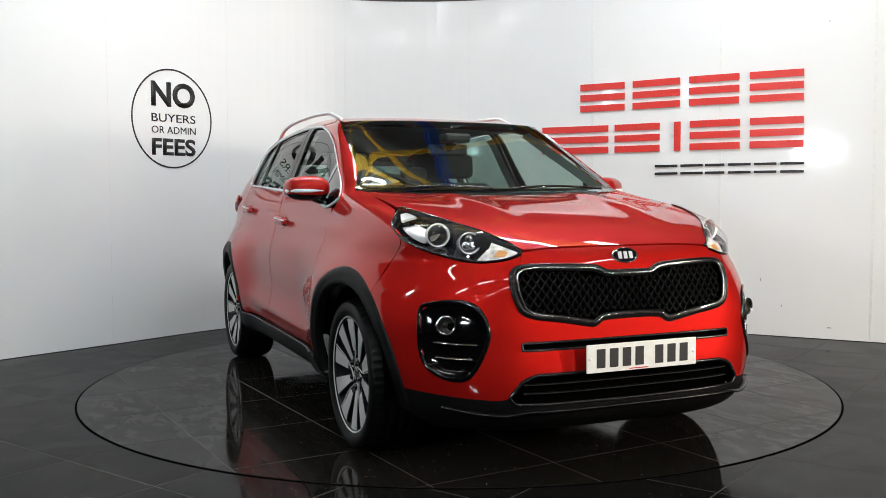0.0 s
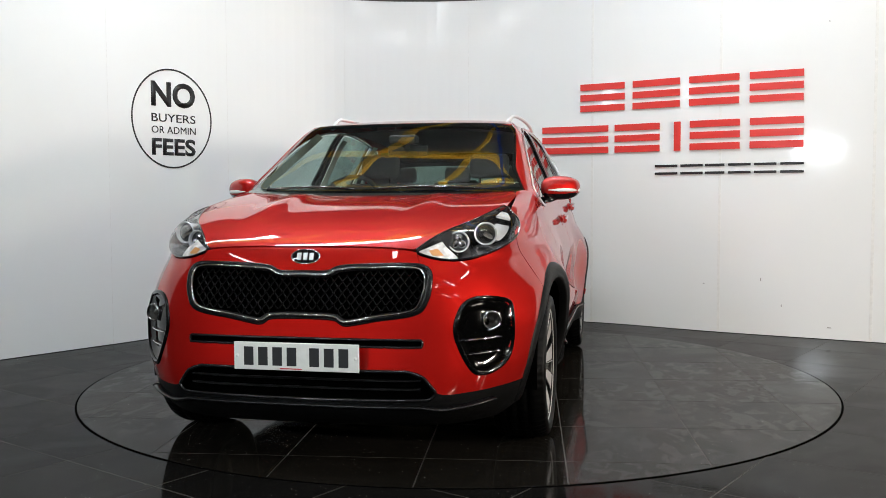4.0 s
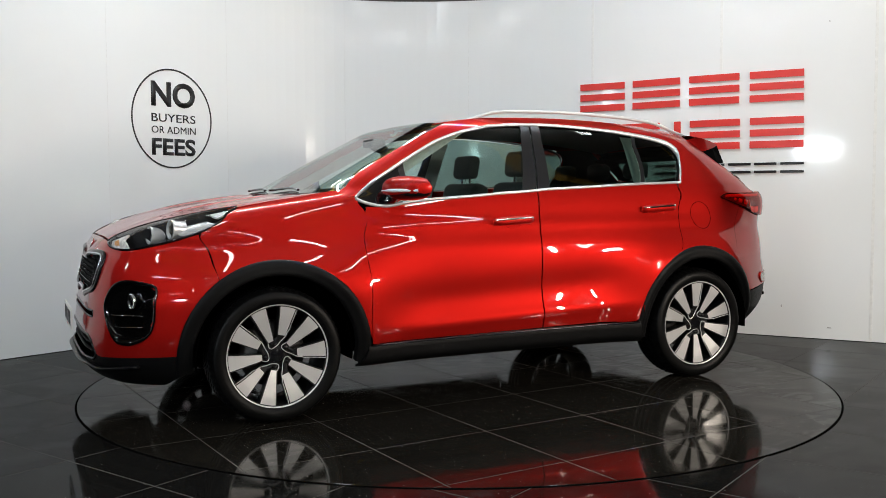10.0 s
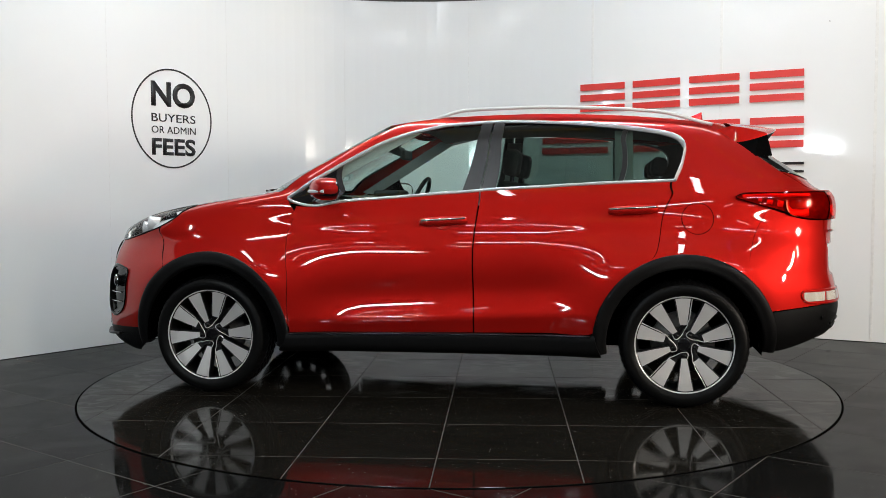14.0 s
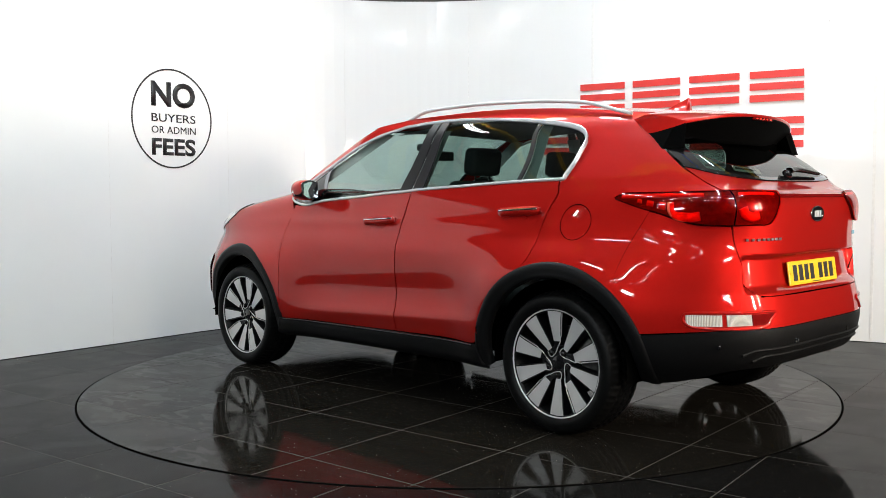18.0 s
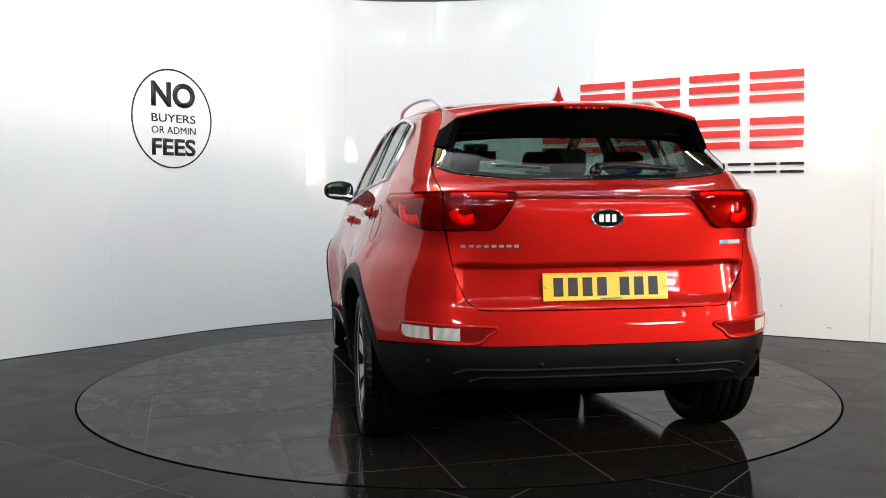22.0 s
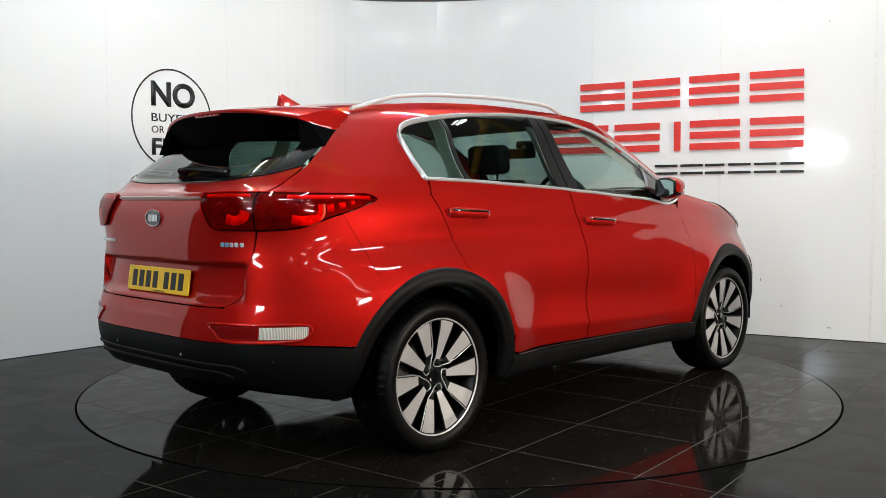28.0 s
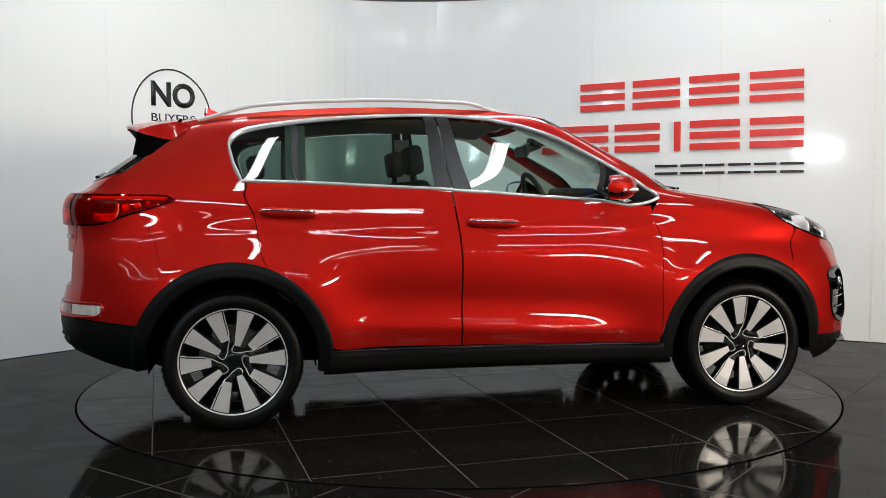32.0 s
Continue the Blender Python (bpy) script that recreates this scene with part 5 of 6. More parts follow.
    pane("quarter_bar", 0.600, 0.575, 0.640, 0.61, CHROME_DARK, -0.004, "", 0.004)
    pane("door_pillar", -0.226, -0.283, -0.130, -0.222, PILLAR_BLACK, 0.0, "satin black door pillar", 0.006)
    pane("door_pillar", -0.318, -0.352, -0.236, -0.293, PILLAR_BLACK, 0.0, "satin black door pillar", 0.006)
    pane("divider_bar", -1.012, -1.042, -0.984, -1.018, PILLAR_BLACK, -0.003, "", 0.005)
    B = [(x, float(curve_at(BELT, x)) + 0.005) for x in np.linspace(-1.275, -1.014, 10)]
    T = [(-1.335, 1.39)] + [(-1.31, 1.443), (-1.235, 1.472)] + [(x, top_of(x)) for x in (-1.15, -1.10, -1.044)]
    panel("quarter_glass", QX(*B), QX(*T), QX(B[0], (-1.297, 1.254), (-1.325, 1.33), T[0]), None, 18, 14, PRIVACY, car, "", -0.012, 0.0)
    # door mirrors
    for s in (1, -1):
        n, m = 28, 18
        u = np.linspace(0, 2 * math.pi, n, endpoint=False)[:, None]
        w = np.linspace(-math.pi / 2, math.pi / 2, m)[None]

        def pw(a, e):
            return np.sign(a) * np.abs(a) ** e

        ex = 0.7
        X = 0.098 * pw(np.cos(w), ex) * pw(np.cos(u), 0.8)
        Z = 0.066 * pw(np.cos(w), ex) * pw(np.sin(u), 0.8)
        Y = 0.102 * pw(np.sin(w), 0.75) + 0 * u
        X = X - 0.5 * Y - 0.01
        X = np.maximum(X, -0.062 - 0.45 * Y)
        Z = Z * (1 - 1.2 * np.clip(Y, 0, 1)) + 0.06 * Y * 0
        G = np.stack([X + 0.635, (Y + 0.915) * s, Z + 1.180], -1)
        verts = G.reshape(-1, 3)
        faces = grid_faces(n, m, wrap=True)
        cz = verts[np.array(faces)].mean(axis=1)
        upper = [f for f, c in zip(faces, cz) if c[2] > 1.152 and c[0] > 0.581 - 0.45 * (abs(c[1]) - 0.915)]
        lower = [f for f, c in zip(faces, cz) if not (c[2] > 1.152 and c[0] > 0.581 - 0.45 * (abs(c[1]) - 0.915))]
        mir = part("door_mirror", verts, lower, GLOSS_BLACK, car, "door mirror with a red cap and black foot")
        part("cap", verts + 0, upper, PAINT, mir, "red painted cap")
        t = np.linspace(0.0, 1.0, 14)
        yy = 0.86 + 0.155 * t
        strip = np.stack([0.635 + 0.0905 - 0.5 * (yy - 0.915) - 0.065 * np.clip((yy - 0.95) / 0.06, 0, 1) ** 2, yy * s, 1.168 + 0 * t], -1)
        v, f = tube_data(strip, 0.006, 0.009, 8, taper=np.clip(t * 3, 0.3, 1))
        part("turn_signal", v, f, LAMP_WHITE, mir, "clear turn signal strip")
        gy, gz = np.linspace(-0.085, 0.075, 10), np.linspace(-0.048, 0.048, 6)
        GY, GZ = np.meshgrid(gy, gz, indexing="ij")
        round_off = 1 - 0.35 * np.clip(GY / 0.075, 0, 1) ** 2
        GG = np.stack([0.570 - 0.45 * GY, (GY + 0.915) * s, GZ * round_off + 1.180], -1)
        sheet("mirror_glass", GG, MIRROR_GLASS, mir)
        v, f = tube_data([(0.70, 0.815 * s, 1.112), (0.675, 0.85 * s, 1.118), (0.65, 0.885 * s, 1.135)], 0.045, 0.020, 10)
        part("foot", v, f, GLOSS_BLACK, mir)
    # roof rails
    for s in (1, -1):
        xs = np.linspace(0.125, -1.505, 70)
        base = np.array([1.582 if x > 0.1 else float(curve_at(ROOF, x)) for x in xs])
        lift = np.clip(np.minimum((0.13 - xs) / 0.26, (xs + 1.52) / 0.32), 0, 1)
        lift = lift * lift * (3 - 2 * lift)
        z = base - 0.022 + 0.037 * lift
        y = np.array([0.572 - 0.03 * np.clip((x + 0.2) / 0.35, 0, 1) - 0.034 * np.clip((-x - 1.0) / 0.5, 0, 1) for x in xs])
        v, f = tube_data(np.stack([xs, y * s, z], -1), 0.012, 0.010, 10)
        part("roof_rail", v, f, RAIL_SILVER, car, "satin silver roof rail")


MIRROR_GLASS = material("mirror_glass", (0.85, 0.87, 0.88), rough=0.02, metal=1.0)


# ---------------------------------------------------------------- rear of the car
def build_rear(car):
    bot = QR((0, 0.690), (0.30, 0.690), (0.45, 0.690), (0.515, 0.694))
    side = QR((0.515, 0.694), (0.543, 0.712), (0.562, 0.74), (0.585, 0.79), (0.607, 0.857), (0.621, 0.93), (0.632, 1.01), (0.638, 1.15), (0.652, 1.21), (0.652, 1.262))
    top = QR((0, 1.199), (0.325, 1.203), (0.56, 1.225), (0.652, 1.262))
    sheet("tailgate", across(bot, top, 40, 60, 0.0, side), PAINT, car, "", 0.012)
    edge = QR((0.515, 0.552), (0.515, 0.62), (0.515, 0.687))
    sheet("rear_bumper", across(QR((0, 0.552), (0.25, 0.552), (0.515, 0.552)), QR((0, 0.684), (0.25, 0.684), (0.515, 0.687)), 60, 20, 0.0, edge), PAINT, car)
    bot = edge[:1] + QR((0.68, 0.552)) + QX((-1.90, 0.537), (-1.755, 0.524))
    top = QR((0.638, 0.998)) + QX((-1.98, 1.004), (-1.90, 1.022), (-1.81, 1.054), (-1.772, 1.062))
    left = edge + QR((0.546, 0.707), (0.566, 0.737), (0.589, 0.788), (0.611, 0.857), (0.625, 0.93), (0.638, 0.998))
    right = QX((-1.755, 0.524), (-1.728, 0.60), (-1.69, 0.66), (-1.650, 0.708), (-1.672, 0.83), (-1.757, 1.04), (-1.772, 1.062))
    panel("rear_corner", bot, top, left, right, 40, 50, PAINT, car, "", 0.0, 0.0)
    # black lower bumper
    bot = QR((0, 0.372), (0.45, 0.370), (0.62, 0.358)) + QX((-1.88, 0.306), (-1.77, 0.295))
    top = QR((0, 0.549), (0.5, 0.549), (0.68, 0.549)) + QX((-1.90, 0.531), (-1.758, 0.517))
    side = QX((-1.77, 0.295), (-1.79, 0.40), (-1.758, 0.517))
    sheet("lower_bumper", across(bot, top, 70, 24, 0.001, side), BLACK_TRIM, car, "black textured lower bumper", 0.0)
    for z, w in ((0.455, 0.56), (0.424, 0.50)):
        line = straight_path([(-w - 0.05, z - 0.02), (-w, z), (w, z), (w + 0.05, z - 0.02)], 50)
        p = skin(q_from_y(line[:, 0], line[:, 1], False), line[:, 1], -0.004)
        p[:, 1] *= np.sign(line[:, 0] + 1e-9)
        v, f = tube_data(p, 0.013, 0.009, 10)
        part("bumper_ridge", v, f, BLACK_TRIM, car)
    for y in (-0.70, -0.28, 0.28, 0.70):
        c = skin(q_from_y(abs(y), 0.478, False), 0.478, 0.003) * np.array([1, np.sign(y), 1])
        ring_at("parking_sensor", c, (-1, 0.2 * np.sign(y), 0), [(0.012, 0), (0.012, 0.003), (0.0, 0.004)], GLOSS_BLACK, car, "", 14)
    # tail lamps
    low = QR((0.366, 1.122), (0.398, 1.078), (0.459, 1.012), (0.547, 1.007), (0.635, 1.005)) + QX((-1.98, 1.011), (-1.90, 1.030), (-1.81, 1.060), (-1.732, 1.078), (-1.606, 1.117))
    up = QR((0.364, 1.143), (0.47, 1.146), (0.55, 1.147), (0.63, 1.148)) + QX((-1.98, 1.147), (-1.90, 1.146), (-1.73, 1.145), (-1.64, 1.142), (-1.600, 1.125))
    lo, hi = run(low, 60), run(up, 60)
    v = np.linspace(0, 1, 12)[None, :, None]
    Gq = lo[:, None] * (1 - v) + hi[:, None] * v
    for s in (1, -1):
        k = np.array([1, s, 1])
        lamp = sheet("tail_lamp", skin(Gq[..., 0], Gq[..., 1], 0.008) * k, LENS_DARK, car, "red wrap-round tail lamp", 0.012)[0]
        inner = [("glow_bar", QR((0.606, 1.080), (0.596, 1.054), (0.565, 1.042), (0.530, 1.050)), 0.021, LENS_ORANGE),
                 ("glow_bar", QX((-1.982, 1.046), (-1.945, 1.040), (-1.895, 1.047), (-1.872, 1.072), (-1.870, 1.105)), 0.021, LENS_ORANGE),
                 ("glow_block", QX((-1.845, 1.086), (-1.815, 1.091)), 0.017, LENS_BRIGHT), ("glow_block", QX((-1.79, 1.096), (-1.76, 1.101)), 0.013, LENS_BRIGHT),
                 ("glow_block", QX((-1.735, 1.107), (-1.715, 1.110)), 0.009, LENS_BRIGHT),
                 ("top_bar", QR((0.40, 1.134), (0.50, 1.137), (0.61, 1.136)), 0.008, LENS_BRIGHT),
                 ("top_bar", QX((-1.99, 1.133), (-1.90, 1.132), (-1.78, 1.132), (-1.635, 1.128)), 0.009, LENS_BRIGHT)]
        for name, qz, r, mat in inner:
            line = run(qz, 24)
            vv, ff = tube_data(skin(line[:, 0], line[:, 1], 0.010) * k, 0.004, r, 8, up=(0, 0, 1)) if name != "glow_bar" else tube_data(skin(line[:, 0], line[:, 1], 0.010) * k, r, 0.004, 8, up=(-0.8, 0.6 * s, 0))
            part(name, vv, ff, mat, lamp)
        sheet("lens", skin(Gq[..., 0], Gq[..., 1], 0.019) * k, LENS_RED, lamp, "clear red lens", 0.018)
        rim = np.concatenate([skin(lo[:, 0], lo[:, 1], 0.010), skin(hi[::-1, 0], hi[::-1, 1], 0.010)]) * k
        vv, ff = tube_data(rim, 0.0028, 0.0028, 6, closed=True)
        part("lamp_rim", vv, ff, LENS_RIM, lamp)
        zz = np.linspace(1.007, 1.146, 8)
        p = skin(q_from_y(0.634 + 0 * zz, zz, False), zz, 0.0185) * k
        vv, ff = tube_data(p, 0.0032, 0.003, 6)
        part("lamp_gap", vv, ff, VOID_SHADE, lamp)
        # low reflectors
        lenses = (("reflector_red", 0.462, 0.585, RED_LENS), ("reflector_white", 0.590, 0.685, LAMP_RIBBED), ("reflector_white", 0.700, 0.792, LAMP_RIBBED))
        for name, y0, y1, mat in lenses if s > 0 else (("reflector_red", 0.462, 0.665, RED_LENS), ("reflector_white", 0.670, 0.792, LAMP_RIBBED)):
            yy = np.linspace(y0, y1, 8)
            B = 0.570 + 0.004 * (yy > 2) + np.clip(0.52 - yy, 0, 1) * 0.55
            T = 0.618 + 0 * yy
            G = np.stack([np.stack([yy, B + (T - B) * w], -1) for w in np.linspace(0, 1, 5)], 1)
            P = skin(q_from_y(G[..., 0], G[..., 1], False), G[..., 1], 0.006) * k
            sheet(name, P, mat, car, "red low reflector" if mat is RED_LENS else "clear reversing lamp", 0.01)
        ol = [(0.452, 0.622), (0.490, 0.588), (0.525, 0.561), (0.65, 0.557), (0.765, 0.562), (0.795, 0.585), (0.798, 0.612), (0.775, 0.626), (0.62, 0.626)]
        L = smooth_path(ol, 70, True)
        P = skin(q_from_y(L[:, 0], L[:, 1], False), L[:, 1], 0.002) * k
        vv, ff = tube_data(P, 0.007, 0.006, 8, up=(1, 0, 0), closed=True)
        part("reflector_rim", vv, ff, PAINT, car)
    # red strip between the lamps
    yy = np.linspace(-0.372, 0.372, 40)
    p = skin(q_from_y(yy, 1.131 + 0 * yy, False), 1.131 + 0 * yy, 0.003)
    p[:, 1] *= np.sign(yy + 1e-9)
    v, f = tube_data(p, 0.005, 0.011, 8)
    part("light_strip", v, f, RED_LENS, car, "red light strip joining the tail lamps")
    c = skin(q_from_y(0.0, 1.047, False), 1.047, 0.001)
    badge = ring_at("rear_badge", c, (-1, 0, 0.02), [(0.0, -0.004), (0.064, -0.002), (0.069, 0.004), (0.065, 0.008), (0.060, 0.005)], CHROME, car, "oval chrome-rimmed black badge", 40, 0.55)
    ring_at("badge_face", c, (-1, 0, 0.02), [(0.060, 0.004), (0.0, 0.006)], GLOSS_BLACK, badge, "", 40, 0.55)
    bars_on_badge(badge, c, (-1, 0, 0.02))
    # model lettering as plain bright bars
    for y0, y1, z, mat, lab in ((0.355, 0.585, 0.940, BRUSHED, "silver model badge"), (-0.59, -0.485, 0.945, BADGE_BLUE, "small blue and silver badge")):
        n = 8 if mat is BRUSHED else 5
        w = (y1 - y0) / n
        for i in range(n):
            y = y0 + w * (i + 0.5)
            c = skin(q_from_y(abs(y), z, False), z, 0.003) * np.array([1, np.sign(y), 1])
            bm_part("badge_bar", box_bm(0.005, w * (0.72 if n > 5 else 1.12), 0.012 if n > 5 else 0.018, c, 0.002, 1), SILVER_PAINT if n == 5 and i < 3 else mat, car, lab)
    # spoiler
    n = 41
    ys = np.linspace(-0.565, 0.565, n)
    e = (np.abs(ys) / 0.565)
    high, drop = float(roof_mid(-1.605)), float(roof_mid(-1.605)) - float(curve_at(ROOF, -1.605)) + 0.019
    rootx, rootz = -1.605 + 0 * ys, high - drop * e ** 2.4
    tipx, tipz = -1.910 + 0.113 * e**2.5, 1.528 - 0.048 * e**2.4
    rows = []
    for k in np.linspace(0, 1, 10):
        rows.append(np.stack([rootx + (tipx - rootx) * k, ys * (1 - 0.045 * k), rootz + (tipz - rootz) * k + 0.006 * math.sin(k * math.pi)], -1))
    rows.append(np.stack([tipx - 0.004, ys * 0.953, tipz - 0.007], -1))
    rows.append(np.stack([tipx + 0.002, ys * 0.951, tipz - 0.013], -1))
    sheet("spoiler", np.stack(rows, 1), PAINT, car, "red roof spoiler", 0)
    rows = [np.stack([tipx + 0.002, ys * 0.951, tipz - 0.0125], -1)]
    for k in np.linspace(0.1, 1, 8):
        zz = tipz - 0.0125 - (0.130 - 0.035 * e**2) * k
        xx = tipx + 0.002 + 0.09 * k + 0.05 * e**2 * k
        rows.append(np.stack([xx, ys * (0.951 + 0.02 * k), zz], -1))
    bottom = rows[-1]
    rows.append(bottom + np.array([0.12, 0, 0.03]))
    sheet("spoiler_underside", np.stack(rows, 1), MATT_BLACK, car, "black panel under the spoiler", 0)
    for s in (1, -1):
        # painted cheek that closes the spoiler's end, and the black fin under it
        k = np.linspace(0, 1, 12)
        rz = float(curve_at(ROOF, -1.605)) - 0.019
        upper = np.stack([-1.605 - 0.192 * k, 0.565 * (1 - 0.045 * k), rz + (1.480 - rz) * k + 0.006 * np.sin(k * math.pi)], -1)
        e1, e2, e3 = (skin(*np.array(QR(p))[0]) for p in ((0.555, 1.500), (0.572, 1.462), (0.588, 1.428)))
        lower = smooth_path([e1, e2, e3, (-1.745, 0.560, 1.452), (-1.800, 0.541, 1.470)], 12)
        w = np.linspace(0, 1, 6)[None, :, None]
        bow = np.sin(np.linspace(0, 1, 6) * math.pi)[None, :, None] * np.array([0, 0.001, 0])
        G = upper[:, None] * (1 - w) + lower[:, None] * w + bow
        sheet("spoiler_cheek", G * np.array([1, s, 1]), PAINT, car)
        e4 = skin(*np.array(QR((0.628, 1.350)))[0])
        tri = np.array([e3, (-1.745, 0.560, 1.452), (-1.800, 0.541, 1.470), (-1.822, 0.585, 1.352), e4]) * np.array([1, s, 1])
        verts = list(tri) + [t + np.array([0.02, -0.03 * s, 0]) for t in tri]
        faces = [tuple(range(5)), tuple(range(9, 4, -1))] + [(i, (i + 1) % 5, 5 + (i + 1) % 5, 5 + i) for i in range(5)]
        part("spoiler_fin", verts, faces, MATT_BLACK, car, "", smooth=False)
    lens = bm_part("brake_lamp", box_bm(0.012, 0.20, 0.012, (-1.905, 0, 1.508), 0.004), RED_LENS, car, "slim red high brake lamp")
    for i in range(5):
        bm_part("led", box_bm(0.004, 0.008, 0.006, (-1.913, -0.07 + 0.035 * i, 1.508), 0.001, 1), LENS_BRIGHT, lens)
    # rear window
    bot = QR((0, 1.205), (0.325, 1.209), (0.56, 1.231), (0.645, 1.270))
    top = QR((0, 1.475), (0.3, 1.470), (0.545, 1.465))
    sheet("rear_window", across(bot, top, 30, 24, -0.004, QR((0.645, 1.270), (0.622, 1.34), (0.585, 1.41), (0.545, 1.465))), REAR_GLASS, car, "dark tinted rear window")
    # black printed border round the glass
    outer, inner = QR((0.645, 1.270), (0.622, 1.34), (0.585, 1.41), (0.545, 1.465)), QR((0.588, 1.262), (0.562, 1.33), (0.520, 1.40), (0.478, 1.452))
    a, b = run(outer, 16), run(inner, 16)
    v = np.linspace(0, 1, 5)[None, :, None]
    g = a[:, None] * (1 - v) + b[:, None] * v
    sheet("glass_border", skin(g[..., 0], g[..., 1], -0.002), GLOSS_BLACK, car, "black printed border of the rear window", both=True)
    g = across(QR((0, 1.415), (0.3, 1.41), (0.52, 1.40)), QR((0, 1.475), (0.3, 1.470), (0.545, 1.465)), 24, 6, -0.0015)
    sheet("glass_border", g, GLOSS_BLACK, car, "black printed border of the rear window")
    g = across(QR((0, 1.205), (0.325, 1.209), (0.56, 1.231), (0.645, 1.270)), QR((0, 1.222), (0.325, 1.226), (0.55, 1.248), (0.625, 1.285)), 30, 3, -0.0015)
    sheet("glass_border", g, GLOSS_BLACK, car, "black printed border of the rear window")
    L = smooth_path(QR((0.652, 1.268), (0.60, 1.24), (0.56, 1.2285), (0.325, 1.206), (0.1, 1.2025), (0.0, 1.202)), 40)
    p = skin(L[:, 0], L[:, 1], 0.001)
    p = np.concatenate([p, mirror_y(p)[::-1][1:]])
    v, f = tube_data(p, 0.004, 0.005, 6)
    part("window_seal", v, f, GLOSS_BLACK, car)
    # wiper
    c = skin(q_from_y(0.0, 1.228, False), 1.228, 0.012)
    ring_at("wiper_hub", c, (-1, 0, 0.6), [(0.024, -0.01), (0.024, 0.01), (0.016, 0.018), (0, 0.02)], GLOSS_BLACK, car, "", 16)
    arm = np.array([skin(q_from_y(abs(y), z, False), z, o) * np.array([1, -1 if y < 0 else 1, 1]) for y, z, o in
                    ((0.0, 1.230, 0.03), (-0.08, 1.238, 0.032), (-0.19, 1.238, 0.026), (-0.355, 1.232, 0.016))])
    v, f = tube_data(smooth_path(arm, 20), 0.017, 0.013, 8, taper=np.linspace(1.3, 0.7, 20))
    part("wiper_arm", v, f, RIM_BLACK, car, "black rear wiper")
    # aerial fin
    xs = np.linspace(0, 1, 10)
    verts, faces = [], []
    for k in xs:
        x = -1.350 - 0.150 * k
        h = 0.076 * (k ** 1.1)
        zb = float(roof_mid(x)) - 0.004
        w = 0.030 * (0.4 + 0.6 * k)
        verts += [(x, -w, zb), (x - 0.005 * k, -0.011 * k - 0.003, zb + h * 0.35), (x + 0.0, 0, zb + h), (x - 0.005 * k, 0.011 * k + 0.003, zb + h * 0.35), (x, w, zb)]
    for i in range(9):
        for j in range(4):
            faces.append((i * 5 + j, i * 5 + j + 1, i * 5 + 6 + j, i * 5 + 5 + j))
    faces.append(tuple(45 + j for j in range(5)))
    part("aerial_fin", verts, faces, PAINT, car, "red shark-fin aerial")


LENS_DARK = material("dark_red_lamp_bowl", (0.10, 0.006, 0.004), rough=0.35, grain=0.3, mottle=0.5, mottle_scale=14)
LENS_ORANGE = material("orange_red_reflector", (0.92, 0.10, 0.04), rough=0.3, metal=0.3, bump=0.4, bump_scale=300, mottle=0.4, mottle_scale=25)
LENS_BRIGHT = material("bright_red_reflector", (0.88, 0.10, 0.06), rough=0.3, metal=0.3, bump=0.4, bump_scale=300)
LENS_RED = glass_material("clear_red_lens", (0.95, 0.11, 0.07), ior=1.45)
LENS_RIM = material("dark_lamp_rim", (0.01, 0.002, 0.002), rough=0.2)
BADGE_BLUE = material("pale_blue_badge", (0.25, 0.5, 0.62), rough=0.25, metal=0.3)


